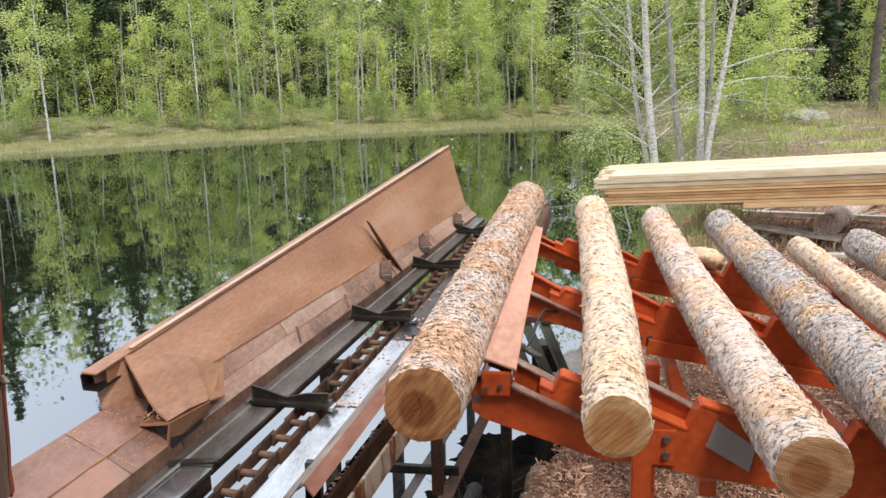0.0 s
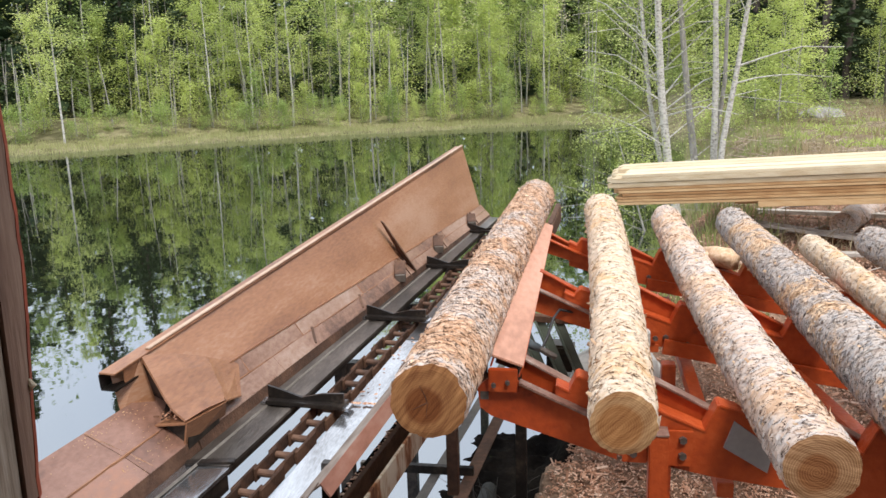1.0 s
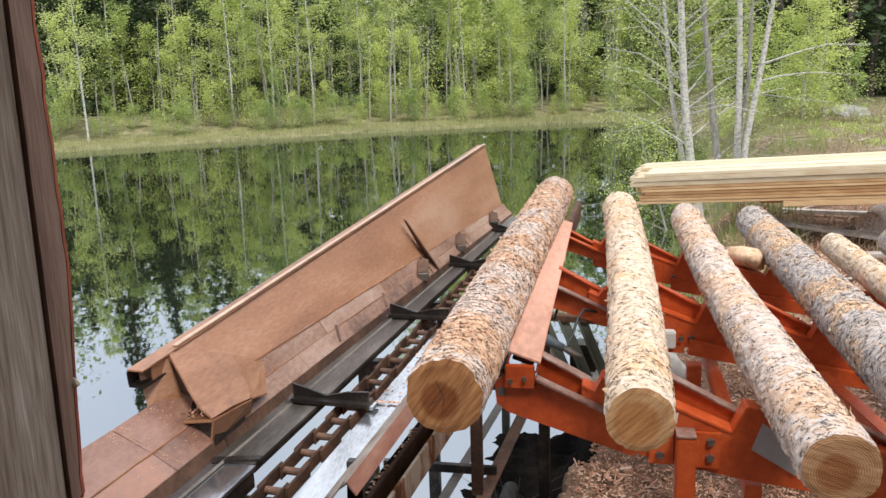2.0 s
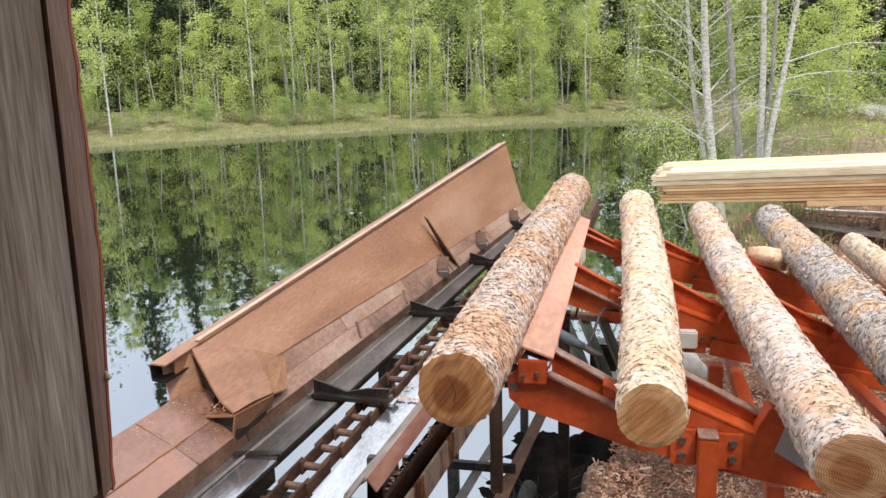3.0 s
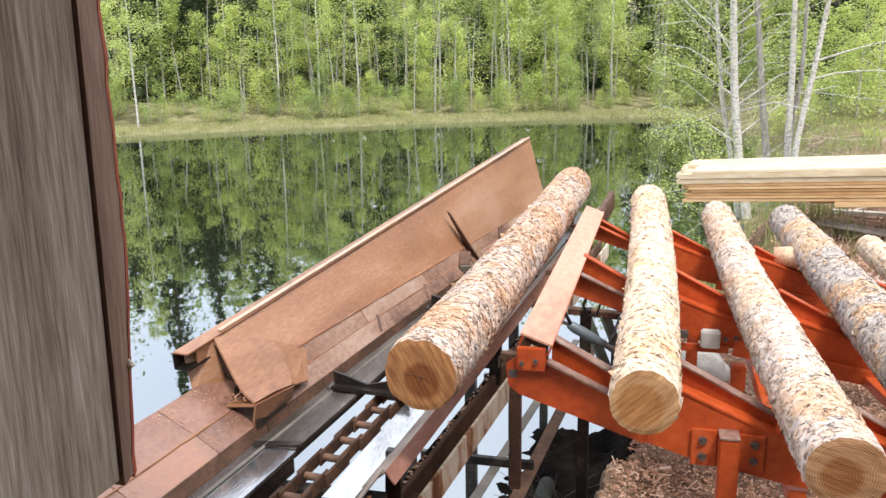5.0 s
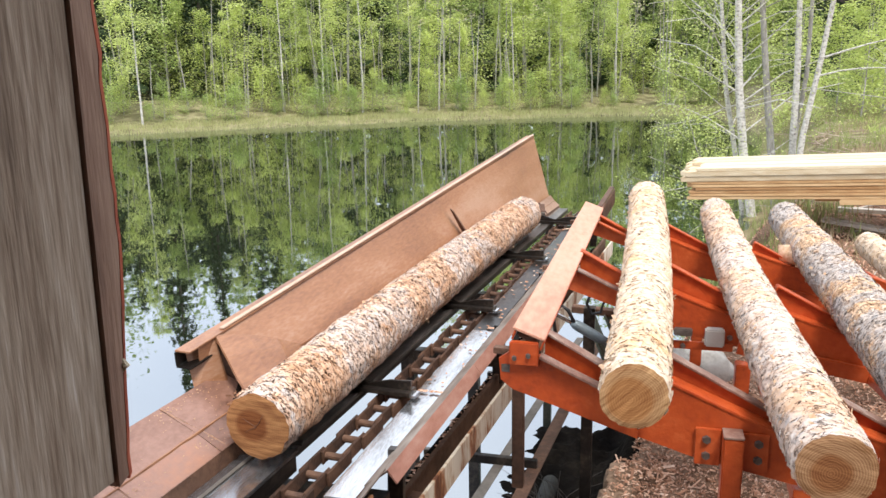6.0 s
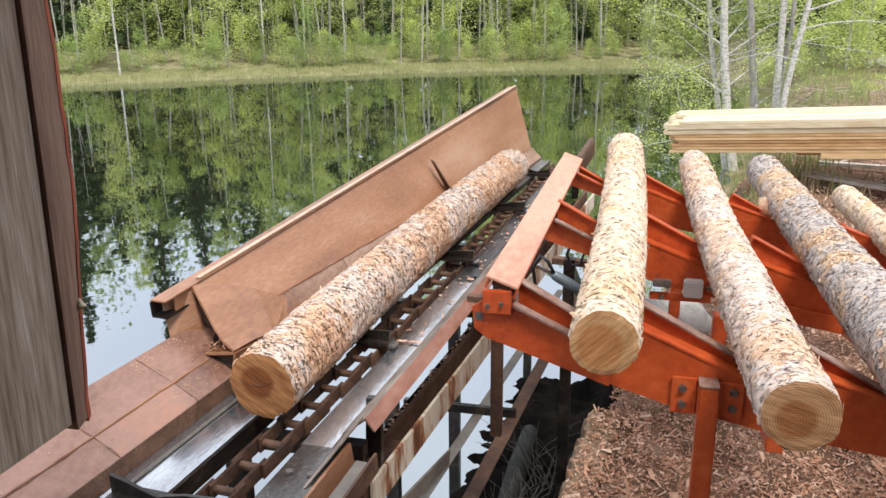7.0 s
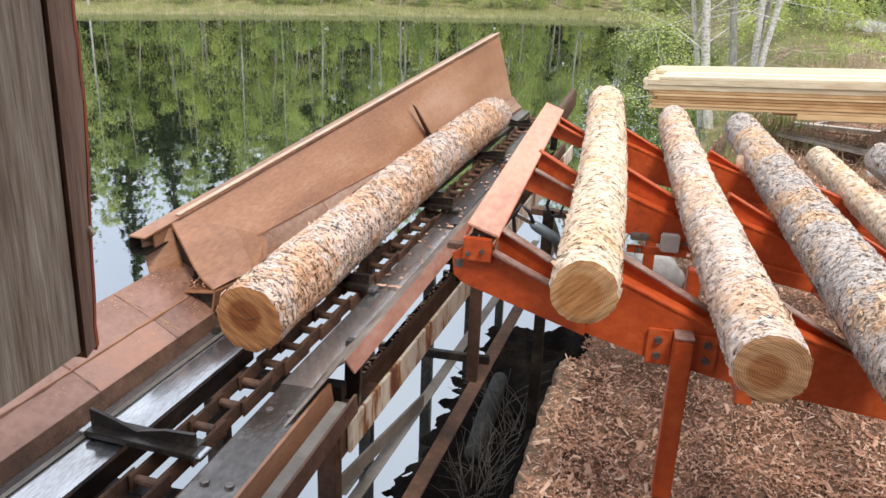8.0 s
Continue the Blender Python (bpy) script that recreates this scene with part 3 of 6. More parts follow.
def wall_planks():
    w = empty("mill_wall", (-0.51, 0.3, 1.6))
    tagged(w, "weathered grey plank wall end with brown strip", "wall", kind="structure")
    part("plank", hexa(bmesh.new(), [(-0.045, -0.17, 0.012), (0.0, -0.17, 0.012), (0.0, 0.2545, 0.002), (-0.045, 0.2545, 0.002), (-0.045, -0.17, 1.6), (0.0, -0.17, 1.6), (0.0, 0.2935, 1.6), (-0.045, 0.2935, 1.6)]), OLDWOOD, w, "grey weathered upright plank")
    part("plank", soft(box(-0.045, 0.0, -0.6, -0.176, 0.006, 1.6, 0), 0.004), OLDWOOD, w)
    part("plank", soft(box(-0.045, 0.0, -1.1, -0.606, 0.002, 1.6, 0), 0.004), OLDWOOD, w)
    # brown cover strip, widening upward, with a ragged outer edge that keeps some red paint
    rnd = random.Random(5)

    def ragged(name, width, material, label, x0, x1):
        bm = bmesh.new()
        cols = []
        for i in range(81):
            z = 1.6 * i / 80
            inner = 0.2562 + 0.0244 * z
            outer = 0.276 + 0.022 * smooth01(0.0, 0.24, z) + 0.0244 * max(0.0, z - 0.43) + 0.0022 * fbm(0.0, z * 30, 2.0)
            a, b = (inner, outer - 0.004) if width is None else (outer - 0.0039, outer + width * (0.5 + 0.5 * rnd.random()))
            cols.append([bm.verts.new(p) for p in ((x0, a, z - 0.004), (x1, a, z - 0.004), (x1 - 0.001, b, z), (x0, b, z))])
        for a, b in zip(cols, cols[1:]):
            for k in range(4):
                bm.faces.new((a[k], a[(k + 1) % 4], b[(k + 1) % 4], b[k]))
        bm.faces.new(cols[0])
        bm.faces.new(cols[-1][::-1])
        part(name, bm, material, w, label)

    ragged("edge_strip", None, REDWOOD, "dark brown stained strip", -0.05, 0.004)
    ragged("painted_edge", 0.0018, REDEDGE, "ragged red painted edge", -0.05, 0.0035)
    part("chipped_spot", tube([(0.002, 0.2815, 0.098), (0.0055, 0.2825, 0.104), (0.002, 0.2825, 0.110)], [0.0015, 0.0035, 0.0015], 7), FRESH_PALE, w, "pale chipped spot")
    part("wire", tube([(-0.01, -0.17, 0.062), (0.006, -0.13, 0.06), (0.008, -0.07, 0.066), (0.004, -0.035, 0.072), (-0.01, -0.02, 0.07)], 0.0022, 6), BOLT, w, "bent wire")


wall_planks()


def shed():
    """The open mill shed that the camera stands in: roof, back and side wall."""
    for name, b, lab in (("ceiling", box(-0.7, 6.0, -7.0, 0.62, 3.2, 3.26, 0.0), "dark boarded shed roof"),
                         ("wall_back", box(-0.7, 6.0, -7.12, -7.002, -0.02, 3.198, 0.0), "dark boarded back wall"),
                         ("wall_right", box(6.002, 6.1, -7.0, 0.6, -0.02, 3.198, 0.0), "dark boarded side wall"),
                         ("wall_left", box(-0.8, -0.702, -7.0, -1.5, -0.7, 3.198, 0.0), "dark boarded side wall")):
        tagged(link(name, b, OLDWOOD), lab, "wall" if "wall" in name else "ceiling", kind="structure")


shed()

# ---------------------------------------------------------------- log conveyor


def axis_x(y, k=0.105):
    return -1.0 + k * (y - 2.0)


def C(u, y, z, k=0.105):
    return (axis_x(y, k) + u, y, z)


def strip(u0, z0, u1, z1, y0, y1, th, far=None, k=0.105, cuts=1):
    """A long plate of the trough, from edge (u0, z0) to edge (u1, z1); far: the same four numbers at its far end."""
    f = far or (u0, z0, u1, z1)
    bm = bmesh.new()
    rows = []
    for i in range(cuts + 1):
        t = i / cuts
        y = y0 + (y1 - y0) * t
        a, b, c, d = (p + (q - p) * t for p, q in zip((u0, z0, u1, z1), f))
        n = Vector((-(d - b), 0, c - a)).normalized() * -th
        p, q = Vector(C(a, y, b, k)), Vector(C(c, y, d, k))
        rows.append([bm.verts.new(w) for w in (p, q, q + n, p + n)])
    for r, s in zip(rows, rows[1:]):
        for m in range(4):
            bm.faces.new((r[m], r[(m + 1) % 4], s[(m + 1) % 4], s[m]))
    bm.faces.new(rows[0][::-1])
    bm.faces.new(rows[-1])
    return bm


def conveyor():
    k = empty("log_conveyor", (0, 0, 0))
    tagged(k, "rusty steel trough conveyor with drag chain over the pond", "conveyor")
    Y0, Y1 = 0.7, 6.15
    # tall side plate, growing towards the pond
    part("side_plate", strip(-0.455, 1.078, -0.335, 0.958, 2.25, 6.1, 0.008, far=(-0.365, 1.335, -0.245, 0.892), cuts=24), RUST, k, "tall tan rusty side plate")
    a, b = Vector(C(-0.476, 2.12, 1.042)), Vector(C(-0.392, 6.1, 1.318))
    part("tube_top", bar(a + Vector((0, 0, 0.027)), b + Vector((0, 0, 0.027)), 0.058, 0.006, 0.001), RUST, k)
    part("tube_side", bar(a - Vector((0.026, 0, 0)), b - Vector((0.026, 0, 0)), 0.006, 0.046, 0.001), BLACK, k)
    part("tube_bottom", bar(a - Vector((0, 0, 0.027)), b - Vector((0, 0, 0.027)), 0.058, 0.006, 0.001), BLACK, k)
    part("tube_side", bar(a + Vector((0.026, 0.05, 0)), b + Vector((0.026, 0, 0)), 0.006, 0.046, 0.001), RUST, k)
    # lighter rust strip: the light on the top edge is put into its colour
    part("worn_edge", bar(C(-0.458, 2.3, 1.089), C(-0.372, 6.1, 1.355), 0.02, 0.005), LIT_EDGE, k, "pale strip painting the lit upper edge")
    # the shelf, welded of several plates
    seams = [2.2, 2.62, 3.05, 3.7, 4.3, 5.1, 6.15]

    def edge(y):
        t = (y - 2.0) / 4.1
        return (-0.336 + 0.09 * t, 0.957 - 0.066 * t, -0.298 + 0.084 * t, 0.896 - 0.045 * t, -0.248 + 0.07 * t, 0.835 - 0.02 * t)

    for i, (p, q) in enumerate(zip(seams, seams[1:])):
        lift = 0.0015 * (i % 2)
        a, b = edge(p), edge(q)
        part("shelf_plate", strip(a[0], a[1] + lift, a[2], a[3] + lift, p, q, 0.008, (b[0], b[1] + lift, b[2], b[3] + lift)), SHELF, k)
        o = 0.17 if 0 < i < 5 else 0.0
        a, b = edge(p + o), edge(q + (0.17 if i < 4 else 0.0))
        part("shelf_plate", strip(a[2] + 0.001, a[3] - 0.0015 + lift, a[4], a[5] + lift, p + o, q + (0.17 if i < 4 else 0.0), 0.008, (b[2] + 0.001, b[3] - 0.0015 + lift, b[4], b[5] + lift)), SHELF, k)
    for y, a, b in ((0.7, 1.62, 0), (1.624, 1.95, 1), (1.954, 2.32, 0)):
        part("shelf_plate", strip(-0.445, 0.952, -0.325, 0.885 + 0.002 * b, y, a, 0.008), RED_SHELF, k)
        part("shelf_plate", strip(-0.323, 0.884 + 0.002 * b, -0.248, 0.835, y, a, 0.008), RED_SHELF, k)
    rnd = random.Random(8)

    def weld(path, r=0.004):
        part("weld_seam", tube([Vector(p) + Vector((rnd.uniform(-0.002, 0.002), rnd.uniform(-0.002, 0.002), rnd.uniform(-0.001, 0.001))) for p in path], [r * rnd.uniform(0.6, 1.3) for _ in path], 5), RUST, k)

    weld([C(edge(2.3 + 0.09 * i)[2], 2.3 + 0.09 * i, edge(2.3 + 0.09 * i)[3]) for i in range(42)], 0.003)
    weld([C(edge(2.5 + 0.09 * i)[0], 2.5 + 0.09 * i, edge(2.5 + 0.09 * i)[1]) for i in range(40)], 0.005)
    weld([C(-0.324, 0.8 + 0.06 * i, 0.886) for i in range(23)])
    weld([C(-0.44 + 0.02 * i, 1.622, 0.951 - 0.0122 * i) for i in range(10)])
    weld([C(-0.44 + 0.02 * i, 1.952 + 0.004 * i, 0.951 - 0.0122 * i) for i in range(10)])
    for y in seams[1:-1]:
        e = edge(y)
        weld([C(e[0] + (e[2] - e[0]) * i / 4, y, e[1] + (e[3] - e[1]) * i / 4) for i in range(5)], 0.003)
    part("lip", strip(-0.249, 0.836, -0.236, 0.785, Y0, 2.197, 0.008), DARK_RUST, k)
    part("lip", strip(-0.246, 0.836, -0.232, 0.785, 2.2, Y1, 0.008, (-0.178, 0.817, -0.168, 0.78), cuts=8), DARK_RUST, k)
    # folded flap at the plate's near end
    rim = ((-0.45, 2.255, 1.082), (-0.375, 2.20, 1.03), (-0.318, 2.165, 0.975), (-0.285, 2.15, 0.945), (-0.235, 2.13, 0.922))
    back = ((-0.35, 2.45, 1.012), (-0.318, 2.43, 0.985), (-0.285, 2.40, 0.955), (-0.25, 2.37, 0.93), (-0.22, 2.33, 0.905))
    bm = bmesh.new()
    rows = []
    for p, q in zip(rim, back):
        p, q = Vector(C(*p)), Vector(C(*q))
        m = p.lerp(q, 0.5) + Vector((0.004, 0, 0.008))
        rows.append([bm.verts.new(v) for v in (p, m, q)] + [bm.verts.new(v - Vector((0.004, 0, 0.006))) for v in (q, m, p)])
    for r, t in zip(rows, rows[1:]):
        for m in range(6):
            bm.faces.new((r[m], r[(m + 1) % 6], t[(m + 1) % 6], t[m]))
    bm.faces.new(rows[0])
    bm.faces.new(rows[-1][::-1])
    part("flap", bm, RUST, k, "bent flap plate closing the plate's end")
    part("inner_web", hexa(bmesh.new(), [C(-0.44, 2.262, 0.91), C(-0.25, 2.27, 0.83), C(-0.25, 2.276, 0.83), C(-0.44, 2.268, 0.91), C(-0.452, 2.262, 1.07), C(-0.28, 2.27, 0.95), C(-0.28, 2.276, 0.95), C(-0.452, 2.268, 1.07)]), DARK_RUST, k)
    # solid black block painting the shade in the recess under the flap
    part("hollow", hexa(bmesh.new(), [C(-0.345, 2.16, 0.85), C(-0.243, 2.145, 0.82), C(-0.24, 2.32, 0.83), C(-0.36, 2.3, 0.9), C(-0.345, 2.16, 0.892), C(-0.243, 2.145, 0.9), C(-0.24, 2.32, 0.898), C(-0.38, 2.3, 0.97)]), BLACK, k)
    part("flap_tail", hexa(bmesh.new(), [C(-0.35, 2.455, 1.0), C(-0.22, 2.335, 0.897), C(-0.235, 2.46, 0.862), C(-0.315, 2.6, 0.925), C(-0.35, 2.455, 1.008), C(-0.22, 2.335, 0.903), C(-0.235, 2.46, 0.868), C(-0.315, 2.6, 0.932)]), RUST, k)
    part("flap_ledge", hexa(bmesh.new(), [C(-0.345, 2.135, 0.893), C(-0.237, 2.128, 0.908), C(-0.225, 2.3, 0.9), C(-0.31, 2.27, 0.915), C(-0.345, 2.135, 0.899), C(-0.237, 2.128, 0.915), C(-0.225, 2.3, 0.906), C(-0.31, 2.27, 0.921)]), RUST, k)
    part("flap_web", hexa(bmesh.new(), [C(-0.262, 2.14, 0.812), C(-0.256, 2.14, 0.812), C(-0.248, 2.37, 0.83), C(-0.254, 2.37, 0.83), C(-0.236, 2.128, 0.914), C(-0.230, 2.128, 0.914), C(-0.214, 2.33, 0.9), C(-0.22, 2.33, 0.9)]), RUST, k)
    part("end_gusset", hexa(bmesh.new(), [C(-0.452, 2.135, 0.915), C(-0.405, 2.235, 0.915), C(-0.405, 2.245, 0.915), C(-0.452, 2.145, 0.915), C(-0.505, 2.17, 1.062), C(-0.452, 2.245, 1.075), C(-0.452, 2.255, 1.075), C(-0.505, 2.18, 1.062)]), RUST, k)
    bm = bmesh.new()
    for _ in range(60):
        u, y = rnd.uniform(-0.335, -0.26), rnd.uniform(2.14, 2.24)
        bar(C(u, y, 0.918 + rnd.uniform(0, 0.012)), C(u + rnd.uniform(-0.015, 0.015), y + rnd.uniform(-0.015, 0.015), 0.918 + rnd.uniform(0, 0.014)), 0.006, 0.003, 0, bm=bm)
    tagged(part("caught_bark", bm, CHIPS, k, "bark scraps caught under the flap"), kind="stuff")
    bm = bmesh.new()
    for _ in range(260):
        y = rnd.choice((1.62, 1.95, 1.3, 2.1)) + rnd.gauss(0, 0.06)
        t = rnd.random() ** 2
        u, z = (-0.43 + 0.1 * t, 0.946 - 0.056 * t) if rnd.random() < 0.6 else (-0.3 + 0.04 * t, 0.868 - 0.03 * t)
        bar(C(u, y, z + 0.003), C(u + rnd.uniform(-0.003, 0.003), y + rnd.uniform(-0.003, 0.003), z + 0.0045), 0.002, 0.001, 0, bm=bm)
    tagged(part("sawdust_specks", bm, FRESH, k, "pale sawdust specks on the shelf"), kind="stuff")
    # fins and lugs on the shelf
    for y, tall in ((4.25, True), (4.95, False), (5.75, False)):
        e = edge(y)
        if tall:
            part("fin", hexa(bmesh.new(), [C(e[2] - 0.03, y + 0.11, e[3] + 0.02), C(e[4] + 0.012, y + 0.10, e[5]), C(e[4] + 0.012, y + 0.115, e[5]), C(e[2] - 0.03, y + 0.125, e[3] + 0.02),
                                           C(e[0] - 0.056, y - 0.05, 1.145), C(e[0] - 0.040, y - 0.05, 1.135), C(e[0] - 0.040, y - 0.038, 1.135), C(e[0] - 0.056, y - 0.038, 1.145)]), DARK_RUST, k, "dark upright fin")
        part("lug", bar(C(e[2], y - 0.02, e[3] + 0.025), C(e[4] + 0.0, y - 0.15, e[5] + 0.03), 0.06, 0.05), DARK_RUST, k, "square lug with worn end")
        part("lug_end", bar(C(e[4] + 0.0, y - 0.15, e[5] + 0.03), C(e[4] + 0.003, y - 0.158, e[5] + 0.027), 0.055, 0.046), GREY, k)
        part("lug_plate", prism([(axis_x(y) + e[0] + 0.01, e[1]), (axis_x(y) + e[4] + 0.02, e[5]), (axis_x(y) + e[4], e[5] + 0.03), (axis_x(y) + e[2], e[3] + 0.045), (axis_x(y) + e[0] + 0.02, e[1] + 0.012)], y - 0.012, y - 0.002), DARK_RUST, k)
    for y in (3.62, 3.1):
        e = edge(y)
        part("slot_bar", bar(C(e[2] - 0.005, y + 0.04, e[3] + 0.006), C(e[4] - 0.01, y - 0.02, e[5] + 0.01), 0.014, 0.012), DARK_RUST, k)
    # rails
    part("left_rail", strip(-0.235, 0.793, -0.09, 0.793, 2.1, Y1, 0.012, (-0.17, 0.793, -0.09, 0.793), k=0.1), SLIDE_RAIL, k, "oily dark slide rail")
    part("left_rail", strip(-0.235, 0.79, -0.085, 0.79, Y0, 2.097, 0.012, k=0.1), WORN, k, "polished bare slide rail")
    part("rail_joint", bar(C(-0.23, 2.1, 0.796, 0.1), C(-0.085, 2.13, 0.796, 0.1), 0.03, 0.008), BLACK, k)
    part("left_web", strip(-0.092, 0.779, -0.092, 0.762, 2.1, Y1, 0.008, k=0.1), BLACK, k)
    part("left_web", strip(-0.09, 0.778, -0.09, 0.72, Y0, 2.09, 0.008, k=0.1), BLACK, k)
    part("rail_ridge", strip(-0.205, 0.801, -0.2, 0.794, Y0, Y1, 0.006, (-0.15, 0.801, -0.145, 0.794), k=0.1), GREY, k)
    part("right_rail", strip(0.12, 0.79, 0.25, 0.79, Y0, 1.86, 0.012, k=0.06), WET, k, "polished bare slide rail")
    for p, q, material in ((1.863, 3.3, WORN), (3.302, Y1, BLACK)):
        part("right_rail", strip(0.115, 0.787, 0.205, 0.787, p, q, 0.012, k=0.075), material, k, "wet slide rail, rubbed bright in places")
    part("right_web", strip(0.118, 0.775, 0.118, 0.755, Y0, Y1, 0.008, k=0.07), DARK_RUST, k)
    for y in (0.95, 1.25, 1.4, 1.72):
        for u in (0.15, 0.21):
            bolt(C(u, y, 0.793, 0.06), k, 0.012, 'z', 0.006)
    # folded guard plate along the deck side
    part("guard_plate", hexa(bmesh.new(), [C(0.22, 1.66, 0.785, 0.075), C(0.228, 1.66, 0.788, 0.075), C(0.272, 1.93, 0.85, 0.08), C(0.215, 1.93, 0.79, 0.08), C(0.22, 1.66, 0.79, 0.075), C(0.228, 1.66, 0.793, 0.075), C(0.272, 1.93, 0.856, 0.08), C(0.215, 1.93, 0.796, 0.08)]), GUARD, k)
    gs = [1.93, 2.75, 3.6, 4.5, 5.3, 6.15]
    for i, (p, q) in enumerate(zip(gs, gs[1:])):
        part("guard_plate", strip(0.205, 0.793, 0.276, 0.848, p + 0.001, q - 0.001, 0.005, k=0.08), GUARD, k)
        part("guard_edge", strip(0.277, 0.850, 0.305, 0.812, p + 0.001, q - 0.001, 0.005, k=0.08), GUARD_EDGE, k)
    part("guard_channel", strip(0.252, 0.80, 0.262, 0.73, Y0, 1.88, 0.01, k=0.06), RUST, k)
    part("guard_channel", strip(0.275, 0.76, 0.335, 0.755, Y0, 1.86, 0.01, k=0.06), GREY, k)
    part("guard_channel", strip(0.335, 0.79, 0.338, 0.735, Y0, 1.86, 0.008, k=0.06), DARK_RUST, k)
    # chain
    link_plate = None
    pin = None
    y, i = 0.8, 0
    while y < 6.0:
        for s in (-1, 1):
            u = s * (0.034 if i % 2 else 0.044) + 0.025
            m = Matrix.Translation(C(u, y + 0.06, 0.765, 0.09)) @ pose(0, 0, 0, 0, 0, -5.1)
            if link_plate is None:
                link_plate = part("chain_link", soft(box(-0.004, 0.004, -0.078, 0.078, -0.024, 0.024, 0), 0.003), DARK_RUST, k)
                link_plate.matrix_basis = m
            else:
                again(link_plate, m)
        m = Matrix.Translation(C(0.025, y, 0.765, 0.09)) @ pose(0, 0, 0, 0, 90, -5.1)
        if pin is None:
            bm = bmesh.new()
            bmesh.ops.create_cone(bm, cap_ends=True, segments=12, radius1=0.012, radius2=0.012, depth=0.094)
            pin = part("chain_pin", bm, DARK_RUST, k)
            pin.matrix_basis = m
        else:
            again(pin, m)
        y += 0.12
        i += 1
    # flights that drag the logs
    for y in (1.5, 2.56, 3.56, 4.56, 5.56):
        f = empty("flight", C(-0.04, y, 0.8, 0.1))
        f.parent = k
        f.rotation_euler = (0, 0, radians(-5))
        tagged(f, "black winged chain flight")
        part("flight_base", bar((-0.15, 0, 0.008), (0.145, 0, 0.008), 0.07, 0.016), BLACK, f)
        part("flight_wing", prism([(-0.15, 0.012), (0.14, 0.012), (0.14, 0.052), (0.06, 0.046), (-0.02, 0.026), (-0.1, 0.05), (-0.15, 0.062)], -0.006, 0.004), BLACK, f)
        part("flight_shoe", bar((-0.175, 0, 0.0), (-0.135, 0, 0.0), 0.05, 0.012), WORN, f)
        part("flight_shoe", bar((0.13, 0, 0.0), (0.165, 0, 0.0), 0.05, 0.012), WORN, f)
    # frame below
    for y in (1.45, 2.05, 3.25, 4.15, 5.05, 5.95):
        part("cross_beam", bar(C(-0.24, y, 0.675), C(0.22, y, 0.675), 0.05, 0.05), BLACK, k)
        part("upright", bar(C(-0.2, y, -1.2), C(-0.2, y, 0.69), 0.06, 0.06, up=(0, 1, 0)), BLACK, k)
        if y > 2:
            part("guard_leg", bar(C(0.205, y + 0.1, 0.53, 0.08), C(0.215, y + 0.1, 0.80, 0.08), 0.05, 0.03, up=(0, 1, 0)), BLACK, k)
    part("side_channel", bar(C(0.17, Y0, 0.53), C(0.17, Y1, 0.53), 0.02, 0.09), DARK_RUST, k)
    part("litter_tray", bar(C(0.155, 2.2, 0.484), C(0.155, Y1, 0.484), 0.15, 0.008), DEBRIS_AND_REFLECTION, k)
    part("chalky_beam", bar(C(0.235, 2.05, 0.515), C(0.235, 6.1, 0.515), 0.012, 0.11), CHALK, k, "chalky white steel beam streaked with rust")
    part("outer_upright", bar(C(0.18, 2.03, -1.2), C(0.18, 2.03, 0.56), 0.06, 0.06, up=(0, 1, 0)), DARK_RUST, k)
    part("beam_box", bar(C(0.185, 2.02, 0.50), C(0.185, 2.34, 0.50), 0.075, 0.10), DARK_RUST, k, "rusty box joining beam and upright")
    part("gusset", bar(C(0.17, 2.0, 0.59), C(0.17, 2.16, 0.57), 0.09, 0.05), DARK_RUST, k)
    part("outer_upright", bar((-0.475, 2.62, 0.45), (-0.475, 2.62, 0.86), 0.04, 0.038, up=(0, 1, 0)), DARK_RUST, k)
    for y in (3.4, 4.4):
        part("tie_bar", bar(C(-0.2, y, 0.12), C(0.34, y, 0.12), 0.03, 0.04), BLACK, k)
    part("long_rail", angle_bar((-0.92, 1.64, 0.1), (-0.5, 5.2, 0.1), 0.045, 0.06, 0.006), GREY, k, "grey-brown angle bar")
    part("long_rail", angle_bar((-0.72, 1.7, 0.1), (-0.38, 5.2, 0.1), 0.06, 0.05, 0.006), DARK_RUST, k, "rust-brown angle bar")
    part("brace", bar((-0.78, 2.3, 0.08), (-0.66, 2.75, -0.5), 0.04, 0.008), DARK_RUST, k)
    part("strut", bar(C(0.2, 2.06, 0.33), (-0.73, 2.95, 0.13), 0.012, 0.06), GREY, k, "grey flat strut")
    part("brace", bar(C(0.2, 2.05, 0.3), (-0.86, 2.45, 0.1), 0.05, 0.006), GREY, k)
    return k


CONVEYOR = conveyor()

# ---------------------------------------------------------------- orange step deck
BEAM_Y = (2.36, 3.4, 4.4)
PITCH, DROP = 0.454, 0.052


